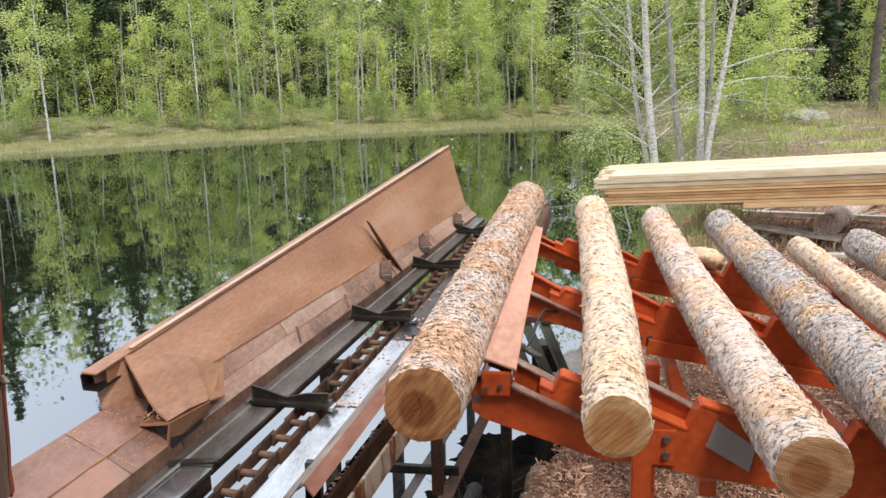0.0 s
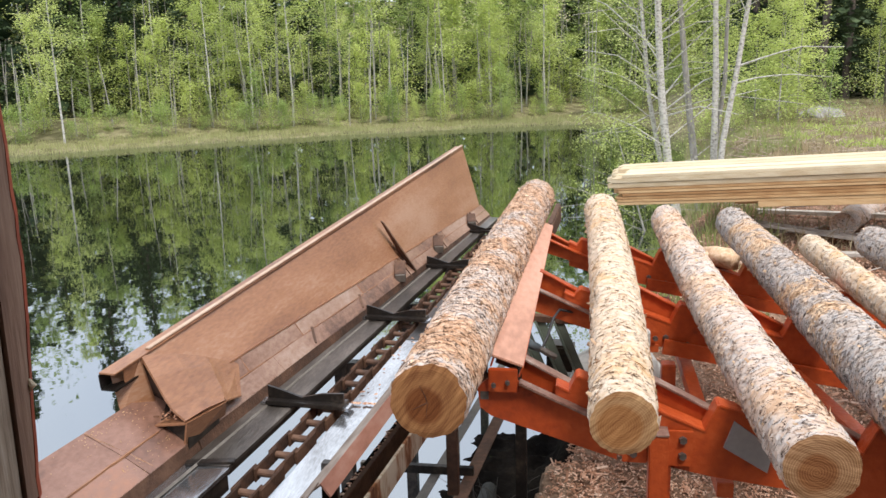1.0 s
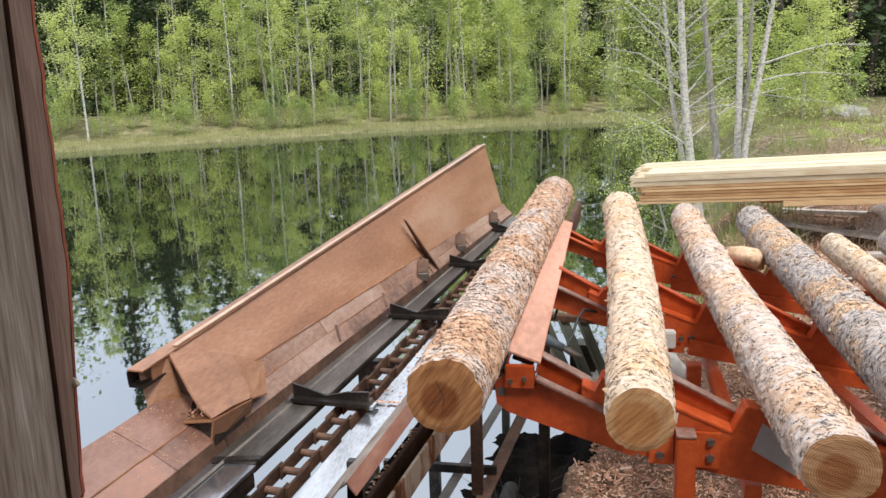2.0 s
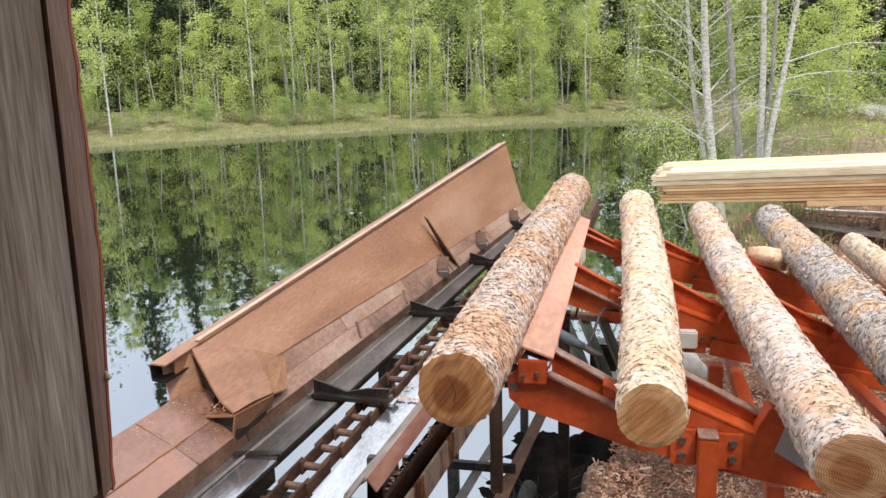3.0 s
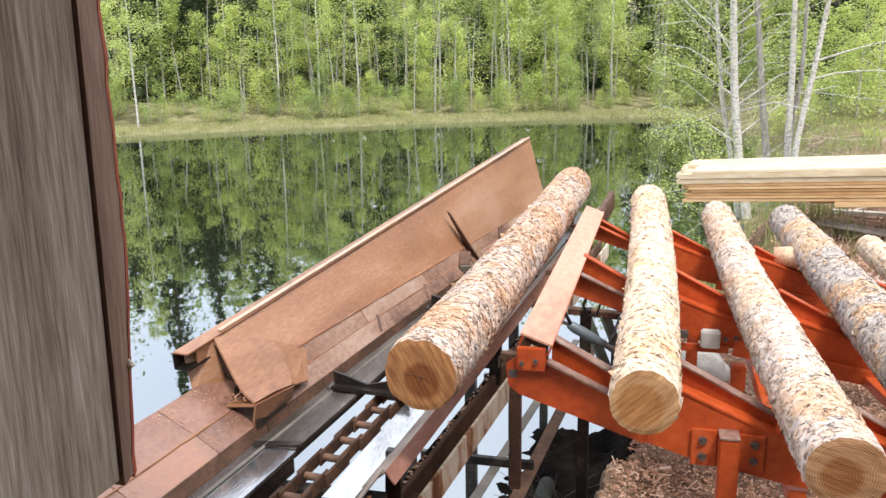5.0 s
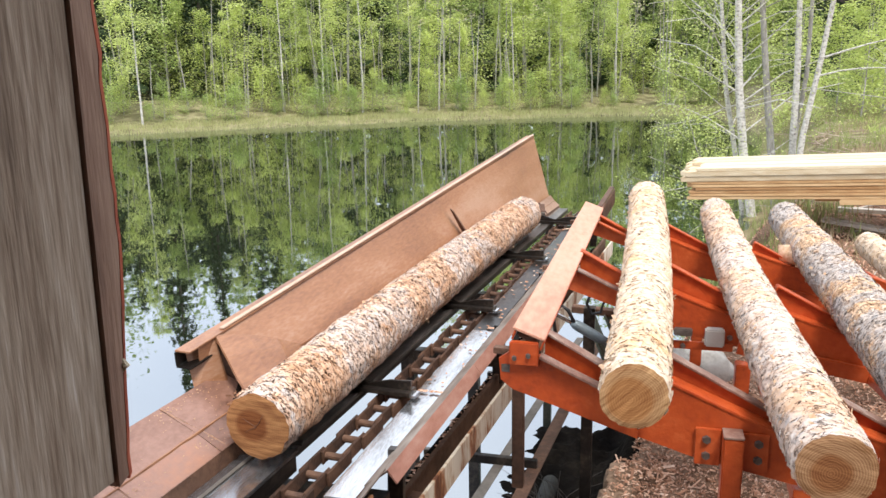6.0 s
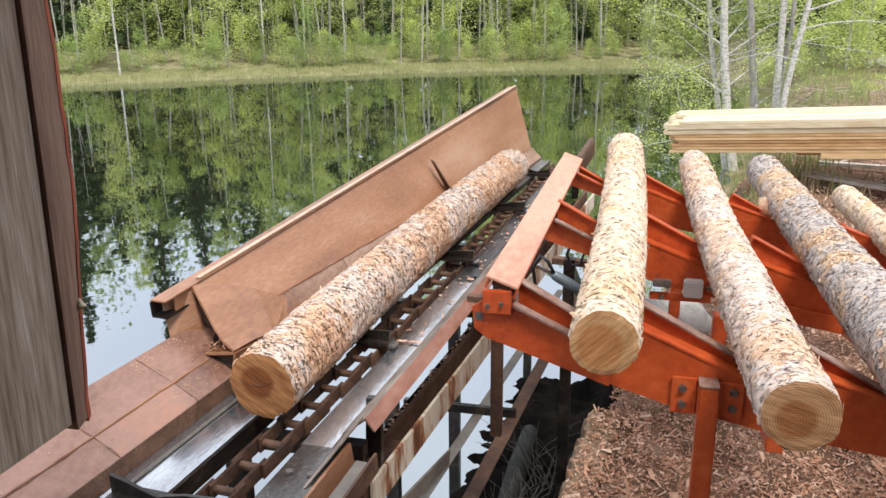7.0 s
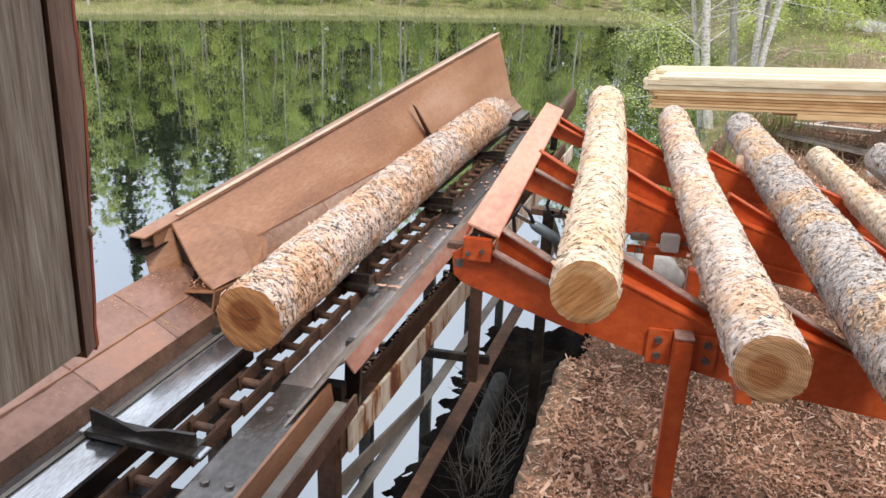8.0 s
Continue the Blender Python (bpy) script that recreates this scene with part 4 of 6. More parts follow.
def deck():
    d = empty("log_step_deck", (0, 0, 0))
    tagged(d, "orange painted steel step deck feeding logs", "log deck")
    for n, y in enumerate(BEAM_Y):
        top = [(-0.1, 0.985), (-0.058, 0.965), (-0.033, 1.018 if n == 0 else 1.0)]
        for i in range(2):
            cx, cz = 0.35 + i * PITCH, 0.856 - i * DROP
            top += [(cx, cz), (cx + 0.038, cz + 0.085)]
        top += [(1.26, 0.735), (1.4, 0.70), (2.45, 0.60)]
        up = 0.033 if n else 0.0
        low = [(2.45, 0.42), (0.83, 0.652 + up), (0.38, 0.709 + up), (0.1, 0.765 + up), (-0.1, 0.825 + up)]
        part("side_beam", prism(top + low, y, y + 0.012), ORANGE, d)
        for (xa, za), (xb, zb) in zip(top, top[1:]):
            steep = zb > za
            part("hook" if steep else "flange", bar((xa, y + 0.032, za + 0.003), (xb, y + 0.032, zb + 0.003), 0.07, 0.009, 0.002), ORANGE, d)
        # lower stringer and legs
        if n:
            part("stringer", bar((0.318, y - 0.02, 0.766), (2.4, y - 0.02, 0.40), 0.02, 0.064), ORANGE, d)
        for x in (0.34 if n == 1 else 0.21, 1.9):
            w = 0.029
            part("leg", soft(box(x - w, x + w, y - 0.07, y - 0.005, 0.3, (0.47 if x > 1 else (0.7 if n else 0.865)), 0), 0.004), ORANGE, d)
            part("leg_foot", soft(box(x - w + 0.005, x + w - 0.005, y - 0.065, y - 0.012, -0.05, 0.305, 0), 0.004), ORANGE, d)
            if x < 1 and not n:
                part("leg_cap", soft(box(x - w, x + w, y - 0.071, y - 0.004, 0.866, 0.872, 0), 0.001), BARE, d)
                part("joint_plate", soft(box(x - 0.105, x - w - 0.002, y - 0.014, y - 0.004, 0.75, 0.868, 0), 0.002), ORANGE, d)
                part("joint_plate", soft(box(x + w + 0.002, x + 0.105, y - 0.014, y - 0.004, 0.745, 0.862, 0), 0.002), ORANGE, d)
                for bx in (x - 0.072, x + 0.075):
                    for bz in (0.782, 0.834):
                        bolt((bx, y - 0.018, bz), d)
        if n:
            bolt((0.33, y - 0.006, 0.80), d)
            bolt((0.42, y - 0.006, 0.77), d)
    for x, z in ((0.42, 0.66), (1.6, 0.50)):
        part("cross_member", bar((x, 2.37, z), (x, 4.42, z), 0.05, 0.05), ORANGE, d)
    part("cross_brace", angle_bar((0.95, 2.42, 0.70), (0.82, 3.38, 0.68), 0.05, 0.03, 0.006), ORANGE, d)
    part("name_plate", prism([(0.433, 0.898), (0.55, 0.815), (0.535, 0.735), (0.405, 0.812)], 2.352, 2.3585), ZINC, d, "bare zinc cover plate")
    # switch box on the middle beam
    part("switch_box", soft(box(0.185, 0.262, 3.345, 3.392, 0.765, 0.84, 0), 0.006), PLASTIC, d, "grey-white plastic switch box")
    part("limit_switch", soft(box(0.06, 0.135, 3.36, 3.392, 0.80, 0.83, 0), 0.004), BOLT, d)
    part("switch_plate", soft(box(0.05, 0.30, 3.386, 3.396, 0.735, 0.77, 0), 0.002), ORANGE, d)
    bolt((0.10, 3.378, 0.752), d, 0.011)
    bolt((0.285, 3.378, 0.80), d, 0.012)
    return d


DECK = deck()


def rack():
    """The sliding rack: its rails lie beside the deck's beams and carry the logs upward to the chain."""
    r = empty("sliding_rack", (0, 0, 0))
    tagged(r, "orange sliding rack with long push plate", "log rack")
    for n, y in enumerate(BEAM_Y):
        lift, dz = (0.0, 0.045, 0.07)[n], (-0.03, -0.015, -0.06)[n]
        end = [(-0.315, 0.915), (-0.322, 0.985), (-0.26, 1.03), (-0.19, 1.004), (0.11, 0.868), (0.11, 0.76 + lift), (-0.28, 0.887 + lift)]
        part("nose_beam", prism(end, y - 0.013, y - 0.002), ORANGE, r)
        part("nose_flange", bar((-0.19, y - 0.022, 1.008), (0.11, y - 0.022, 0.872), 0.042, 0.008), BARE if n < 2 else ORANGE, r)
        # toothed rail that carries the logs: each tooth rises beside a log
        teeth = [(-0.19, 1.08), (0.12, 0.914), (0.165, 1.047), (0.575, 0.836), (0.62, 0.967), (1.03, 0.752), (1.075, 0.884), (1.40, 0.71)]
        teeth = [(x, z + dz) for x, z in teeth]
        part("rail_web", prism(teeth + [(1.40, 0.60 + dz), (0.60, 0.79 + dz), (0.16, 0.85 + dz), (-0.19, 0.99 + dz)], y + 0.075, y + 0.083), ORANGE, r)
        for (xa, za), (xb, zb) in zip(teeth, teeth[1:]):
            part("tooth" if zb > za else "rail_flange", bar((xa, y + 0.085, za + 0.003), (xb, y + 0.085, zb + 0.003), 0.05, 0.007), BARE if n == 0 and zb < za else ORANGE, r)
        part("end_bracket", soft(box(-0.285, -0.195, y - 0.035, y - 0.014, 0.975, 1.05, 0), 0.003), ORANGE, r)
        bolt((-0.268, y - 0.04, 1.0), r, 0.008)
        bolt((-0.225, y - 0.04, 1.01), r, 0.008)
        part("log_rest", bar((-0.35, y + 0.05, 0.99), (-0.2, y + 0.05, 0.99), 0.03, 0.02), DARK_RUST, r)
    m = part("push_plate", bar((-0.227, 2.335, 1.075), (-0.227, 4.52, 1.075), 0.104, 0.008, 0.002, up=(0.33, 0, 0.94)), ORANGE_PLATE, r, "long faded orange push plate")
    part("plate_channel", bar((-0.232, 2.39, 1.052), (-0.232, 4.5, 1.052), 0.07, 0.034, 0.002, up=(0.33, 0, 0.94)), DARK_RUST, r)
    for side in (-1, 1):
        part("plate_flange", bar((-0.229 + side * 0.044, 2.338, 1.055 - side * 0.0155), (-0.229 + side * 0.044, 4.51, 1.055 - side * 0.0155), 0.006, 0.034, 0.001, up=(0.33, 0, 0.94)), ORANGE, r)
    part("end_stop", bar((-0.2, 4.53, 1.065), (-0.165, 5.0, 1.10), 0.03, 0.008), DARK_RUST, r, "rusty bar beyond the push plate")
    part("end_stop", bar((-0.185, 4.53, 1.01), (-0.15, 5.0, 1.045), 0.008, 0.09), DARK_RUST, r)
    part("pusher_nose", bar((-0.3, 2.345, 0.955), (-0.3, 2.39, 0.955), 0.03, 0.03), BOLT, r)
    return r


RACK = rack()


def trough_litter():
    """Bark crumbs and slivers lying on the rail and in the tray beneath it."""
    rnd = random.Random(64)
    v, f = [], []
    for n in range(1900):
        y = 1.9 + 4.0 * rnd.random() ** 1.4
        if n % 16 == 0:
            c = C(rnd.uniform(0.12, 0.23), max(2.6, y), 0.793, 0.075)
        else:
            c = C(rnd.uniform(0.085, 0.225), max(2.25, y), 0.491)
        l, w = rnd.uniform(0.003, 0.012), rnd.uniform(0.002, 0.005)
        if rnd.random() < 0.04:
            l, w = l * 2.4, w * 1.4
        a = rnd.uniform(0, 6.283)
        ca, sa = math.cos(a), math.sin(a)
        b = len(v)
        for lx, wy, h in ((-l, -w, 0), (l, -w * 0.7, 0.001), (l * 0.9, w, 0.003), (-l * 0.85, w * 0.9, 0.001), (0, 0, 0.006)):
            v.append((c[0] + lx * ca - wy * sa, c[1] + lx * sa + wy * ca, c[2] + h))
        f += [(b, b + 1, b + 4), (b + 1, b + 2, b + 4), (b + 2, b + 3, b + 4), (b + 3, b, b + 4)]
    tagged(raw("bark_litter", v, f, CHIPS), "bark crumbs and slivers on the trough rails", "bark litter", kind="stuff")


trough_litter()

# ---------------------------------------------------------------- logs


def log(name_label, near, far, r0, r1, bark, grain, seed, bumps=1.0):
    """A debarked or barked pine log with the origin at its near end and y along its axis."""
    near, far = Vector(near), Vector(far)
    L = (far - near).length
    rnd = random.Random(seed)
    seg, rings = 72, 280
    knots = [(rnd.uniform(0.1, L - 0.1), rnd.uniform(0, 6.28), rnd.uniform(0.3, 1.0)) for _ in range(26)]
    bend = (rnd.uniform(-0.02, 0.02), rnd.uniform(-0.012, 0.012))
    verts, faces = [], []
    for i in range(rings + 1):
        v = i / rings
        y = L * v
        r = r0 + (r1 - r0) * v
        cx, cz = bend[0] * math.sin(math.pi * v), bend[1] * math.sin(math.pi * v)
        for k in range(seg):
            a = 2 * math.pi * k / seg
            d = 0.06 * fbm(math.cos(a) * 0.8 + seed, math.sin(a) * 0.8, y * 0.9, 3)
            d += bumps * 0.05 * fbm(math.cos(a) * 3.2, math.sin(a) * 3.2 + seed, y * 9, 4)
            for ky, ka, ks in knots:
                da = abs((a - ka + math.pi) % (2 * math.pi) - math.pi) * r
                dd = (y - ky) ** 2 + da * da
                if dd < 0.003:
                    d += 0.07 * ks * math.exp(-dd / 0.0006)
            if v > 0.985 or v < 0.004:
                d -= 0.03
            rr = r * (1 + d)
            verts.append((cx + rr * math.cos(a), y, cz + rr * math.sin(a)))
    for i in range(rings):
        for k in range(seg):
            faces.append((i * seg + k, i * seg + (k + 1) % seg, (i + 1) * seg + (k + 1) % seg, (i + 1) * seg + k))
    ob = raw("pine_log", verts, faces, bark, smooth=True)
    tagged(ob, name_label, "log", "logs on the feed deck")
    # sawn ends
    for i, s in ((0, -1), (rings, 1)):
        ring = verts[i * seg:(i + 1) * seg]
        bm = bmesh.new()
        y = ring[0][1]
        c = bm.verts.new((0, y + s * 0.003, 0))
        rows = []
        for f in (0.3, 0.6, 0.85, 1.0):
            rows.append([bm.verts.new((p[0] * f, y + s * (0.003 if f < 1 else 0.0005) + 0.0, p[2] * f)) for p in ring])
        for k in range(seg):
            bm.faces.new((c, rows[0][k], rows[0][(k + 1) % seg]))
            for p, q in zip(rows, rows[1:]):
                bm.faces.new((p[k], q[k], q[(k + 1) % seg], p[(k + 1) % seg]))
        part("cut_face", bm, grain, ob, "sawn end showing growth rings")
        for a0 in ((rnd.uniform(0, 2), rnd.uniform(2, 4), rnd.uniform(4, 6)) if grain is ENDGRAIN else ()):
            ln = rnd.uniform(0.03, 0.06)
            pts = [(math.cos(a0) * ln * q + rnd.uniform(-0.002, 0.002), y + s * 0.0042, math.sin(a0) * ln * q + rnd.uniform(-0.002, 0.002)) for q in (0, 0.3, 0.65, 1)]
            part("check", tube(pts, [0.0007, 0.0008, 0.0005, 0.0002], 4), DARK_RUST, ob)
    # lifted scales of bark, and torn scraps of the inner bark
    for count, small, material, nm, label in ((int(3600 * bumps), True, bark, "rough_bark", "thin lifted scales of bark"), (int(260 * bumps), False, FLAKE, "loose_bark", "curled scraps of loose bark")):
        fv, ff = [], []
        for _ in range(count):
            y, a = rnd.uniform(0.006, L - 0.03), rnd.uniform(0, 6.28)
            r = (r0 + (r1 - r0) * y / L) * (1.0 if not small else 1.004)
            if small:
                w, l, up = rnd.uniform(0.004, 0.013), rnd.uniform(0.005, 0.013), rnd.uniform(0.0015, 0.0055)
            else:
                w, l, up = rnd.uniform(0.002, 0.006), rnd.uniform(0.004, 0.014), rnd.uniform(0.001, 0.009)
                if rnd.random() < 0.22:
                    w, l, up = w * 1.3, l * 2.2, up * 2.0
            da, sl, way = w / r, rnd.uniform(-0.6, 0.6), rnd.choice((-1, 1, 1))
            b0 = len(fv)
            for yy, aa, h in ((0, -da, 0.0), (0, da, 0.0004), (l, da * rnd.uniform(0.5, 1.1), up), (l * rnd.uniform(0.6, 1.0), -da * rnd.uniform(0.4, 1.0), up * 0.7)):
                yp = min(max(y + way * yy + sl * aa * r, 0.003), L - 0.003)
                bx = math.sin(math.pi * yp / L)
                fv.append((bend[0] * bx + (r + h) * math.cos(a + aa), yp, bend[1] * bx + (r + h) * math.sin(a + aa)))
            ff.append((b0, b0 + 1, b0 + 2, b0 + 3))
        tagged(raw(nm, fv, ff, material, ob), label, kind="stuff")
    return ob


def log_pose(near, far, roll=0.0):
    near, far = Vector(near), Vector(far)
    q = (far - near).to_track_quat('Y', 'Z').to_matrix().to_4x4()
    return Matrix.Translation(near) @ q @ pose(0, 0, 0, 0, roll, 0)


# near centre, far centre, radius near and far, when the rack stands at its first place
LOGS = {
    "a": ((-0.381, 1.88, 1.118), (-0.297, 5.18, 1.1), 0.104, 0.116),
    "b": ((0.113, 1.90, 1.075), (0.112, 5.12, 1.04), 0.087, 0.102),
    "c": ((0.575, 1.87, 0.998), (0.505, 5.12, 0.975), 0.094, 0.088),
    "d": ((0.955, 1.92, 0.975), (0.95, 5.45, 0.895), 0.112, 0.100),
    "e": ((1.46, 1.95, 0.82), (1.41, 5.3, 0.775), 0.080, 0.074),
    "f": ((1.93, 1.95, 0.80), (1.83, 5.5, 0.76), 0.105, 0.105),
}
LOG = {
    "a": log("pine log in scaly grey-pink bark, sawn brown end", *LOGS["a"], BARK_A, ENDGRAIN, 11),
    "b": log("pale half-peeled pine log with dark bark spots", *LOGS["b"], BARK_B, ENDPALE, 23, 0.8),
    "c": log("pine log in warm flaky pinkish bark, ringed end", *LOGS["c"], BARK_C, ENDRING, 37),
    "d": log("pine log in thick dark grey bark with orange scrapes", *LOGS["d"], BARK_D, ENDGRAIN, 41),
    "e": log("thin pale peeled pine log", *LOGS["e"], BARK_B, ENDPALE, 53, 0.8),
    "f": log("thick dark grey barked pine log", *LOGS["f"], BARK_D, ENDGRAIN, 67),
}



def log_chunk():
    bm = tube([(0.0, -0.09, 0.0), (0.0, -0.05, 0.004), (0.005, 0.02, 0.006), (0.0, 0.10, 0.0)], [0.045, 0.052, 0.055, 0.04], 16)
    for v in bm.verts:
        v.co *= 1 + 0.25 * fbm(v.co.x * 20, v.co.y * 20, v.co.z * 20)
    o = link("log_chunk", bm, FLAKE, smooth=True)
    o.matrix_basis = pose(0.70, 4.44, 0.90, 0, 0, 50)
    tagged(o, "broken orange-brown chunk of wood caught on the deck", "wood chunk")


log_chunk()

# ---------------------------------------------------------------- stack of sawn boards


def board_stack():
    rnd = random.Random(3)
    s = empty("board_stack", (0, 0, 0))
    tagged(s, "stack of fresh sawn pine boards on bearer logs", "board stack")
    z = 0.525
    for row in range(10):
        th = 0.027 if row < 7 else (0.046 if row < 9 else 0.03)
        x0 = 1.36 if row < 1 else (0.30 if row < 7 else (0.24 if row < 9 else 0.34))
        if row == 0:
            th = 0.05
        off = 0.0
        for j in range(4):
            w = rnd.uniform(0.17, 0.23)
            a = x0 + (rnd.uniform(-0.02, 0.06) if row else rnd.uniform(0, 0.3))
            yy = 7.87 - 0.3 * (a - 0.24) + off + w / 2 + rnd.uniform(0, 0.014)
            zz = z + 0.085 * (a - 0.24) + th / 2
            p = Vector((a, yy, zz))
            q = p + Vector((4.4, -1.32 + rnd.uniform(-0.02, 0.02), 0.374 + rnd.uniform(-0.004, 0.004)))
            part("board", bar(p, q, w - 0.006, th - 0.002, 0.003), FRESH_PALE if row >= 7 else FRESH, s)
            off += w
        z += th + 0.001


board_stack()


def lying_log(name, p, q, r0, r1, bark, grain, label, seed):
    bm = tube([Vector(p) + (Vector(q) - Vector(p)) * i / 12 + Vector((0.006 * math.sin(i * 1.7 + seed), 0, 0.004 * math.cos(i * 2.1))) for i in range(13)], [r0 + (r1 - r0) * i / 12 + 0.006 * math.sin(i * 2.3 + seed) for i in range(13)], 18)
    ob = link(name, bm, bark, smooth=False)
    tagged(ob, label, "log")
    return ob


lying_log("bearer_log", (2.28, 7.75, 0.42), (3.2, 9.4, 0.44), 0.11, 0.11, BARK_C, ENDPALE, "short pine log lying under the board stack", 1)
lying_log("bearer_log", (4.0, 7.3, 0.66), (4.3, 9.0, 0.66), 0.12, 0.12, BARK_D, ENDGRAIN, "short pine log lying under the board stack", 2)

# ---------------------------------------------------------------- vegetation


def leaf_quads(points, rnd, size, droop=0.3):
    n = len(points)
    v, f = [], []
    for i, (x, y, z) in enumerate(points):
        a, t = rnd.uniform(0, 6.283), rnd.uniform(-1.1, 1.1)
        s = size * rnd.uniform(0.6, 1.35)
        ca, sa, ct, st = math.cos(a), math.sin(a), math.cos(t), math.sin(t)
        ux, uy, uz = ca * s, sa * s, 0.25 * s * rnd.uniform(-1, 1)
        vx, vy, vz = -sa * ct * s * 0.7, ca * ct * s * 0.7, st * s * 0.7
        b = 4 * i
        v += [(x - ux, y - uy, z - uz), (x + vx, y + vy, z + vz), (x + ux, y + uy, z + uz), (x - vx, y - vy, z - vz)]
        f.append((b, b + 1, b + 2, b + 3))
    return v, f


def tree(kind, h, seed, bark, leaf, leaves, leaf_size, low, spread, r, lean=0.0, limbs=26, route=None, arms=()):
    """A trunk with limbs, and a crown of many small leaves set in loose sprays along the limbs."""
    rnd = random.Random(seed)
    e = empty(kind)
    path = []
    px, py = 0.0, 0.0
    for i in range(9):
        path.append(Vector((px, py, h * i / 8)))
        px += rnd.uniform(-0.02, 0.02) * h * 0.25 + lean * h / 8
        py += rnd.uniform(-0.02, 0.02) * h * 0.25
    if route:
        path = [Vector((along([(z, x) for x, z in route], h * i / 8), 0.03 * math.sin(i * 2.1 + seed), h * i / 8)) for i in range(9)]
    bm = tube([path[0] - Vector((0, 0, 0.25))] + path, [r * 1.35] + [r * (1 - 0.85 * i / 8) for i in range(9)], 8)
    pts = []
    lm = bmesh.new()
    per = max(1, leaves // limbs)
    for k in range(limbs):
        v = low + (1 - low) * (k + rnd.random()) / limbs
        j = min(7, int(v * 8))
        p = path[j].lerp(path[j + 1], v * 8 - j)
        a = rnd.uniform(0, 6.283)
        l = spread * (1.05 - 0.75 * (v - low) / (1 - low)) * rnd.uniform(0.5, 1.15)
        rise = rnd.uniform(0.05, 0.75)
        q = p + Vector((math.cos(a) * l, math.sin(a) * l, l * rise))
        m = p.lerp(q, 0.5) + Vector((0, 0, 0.1 * l))
        tube([p, m, q], [r * 0.22 * (1.1 - v), r * 0.14 * (1.1 - v), 0.004], 4, lm, cap=False)
        for _ in range(per):
            t = rnd.uniform(0.2, 1.12)
            c = p.lerp(q, t) + Vector((rnd.gauss(0, 0.13), rnd.gauss(0, 0.13), rnd.gauss(-0.05, 0.13))) * (0.4 + l * 0.9)
            pts.append((c.x, c.y, c.z))
    # long limbs that stand out from the crown, bare or with loose sprays
    for (ax, az), (bx, bz), thick, count in arms:
        p, q = Vector((ax, 0, az)), Vector((bx, -0.25, bz))
        sag = Vector((0, 0, 0.07 * (q - p).length * rnd.choice((-1, 1))))
        mid = [p.lerp(q, u) + sag * math.sin(math.pi * u) + Vector((0, 0, rnd.uniform(-0.02, 0.02))) for u in (0, 0.2, 0.4, 0.6, 0.8, 1)]
        tube(mid, [thick * (1 - 0.16 * n) for n in range(6)], 6, lm, cap=False)
        for n in range(max(4, count // 45)):
            c = p.lerp(q, rnd.uniform(0.25, 1.0)) + sag * 0.6
            g = c + Vector((rnd.uniform(-0.3, 0.3), rnd.uniform(-0.2, 0.2), rnd.uniform(-0.3, 0.25)))
            tube([c, g], [thick * 0.25, 0.002], 3, lm, cap=False)
            for _ in range(45 if count else 0):
                d = c.lerp(g, rnd.uniform(0.2, 1.2)) + Vector((rnd.gauss(0, 0.07), rnd.gauss(0, 0.07), rnd.gauss(0, 0.06)))
                pts.append((d.x, d.y, d.z))
    part("trunk", bm, bark, e, smooth=True)
    tagged(part("branchwork", lm, bark, e), kind="stuff")
    v, f = leaf_quads(pts, rnd, leaf_size)
    raw("crown", v, f, leaf, e)
    return e


def spruce(h, seed):
    rnd = random.Random(seed)
    e = empty("spruce_tree")
    bm = tube([(0, 0, -0.3), (0, 0, h * 0.5), (0, 0, h)], [0.14, 0.09, 0.01], 7)
    pts = []
    z = 0.7
    while z < h:
        l = 1.9 * (1 - z / h) ** 0.8 + 0.1
        for k in range(7):
            a = rnd.uniform(0, 6.283)
            ll = l * rnd.uniform(0.7, 1.1)
            for _ in range(int(10 + 12 * ll)):
                t = rnd.uniform(0.1, 1)
                pts.append((math.cos(a) * ll * t + rnd.gauss(0, 0.08), math.sin(a) * ll * t + rnd.gauss(0, 0.08), z - 0.35 * ll * t + rnd.gauss(0, 0.07)))
        z += 0.38
    part("trunk", bm, DARKBARK, e)
    v, f = leaf_quads(pts, rnd, 0.11)
    raw("crown", v, f, LEAF_D, e)
    return e


def far_point(s, inland):
    """A place on the far shore: s from 0 (away to the left) to 1 (behind the right bank), and metres inland."""
    x = -46 + 62 * s
    y = along(FAR, x)
    return x - inland * 0.5, y + inland * 0.87


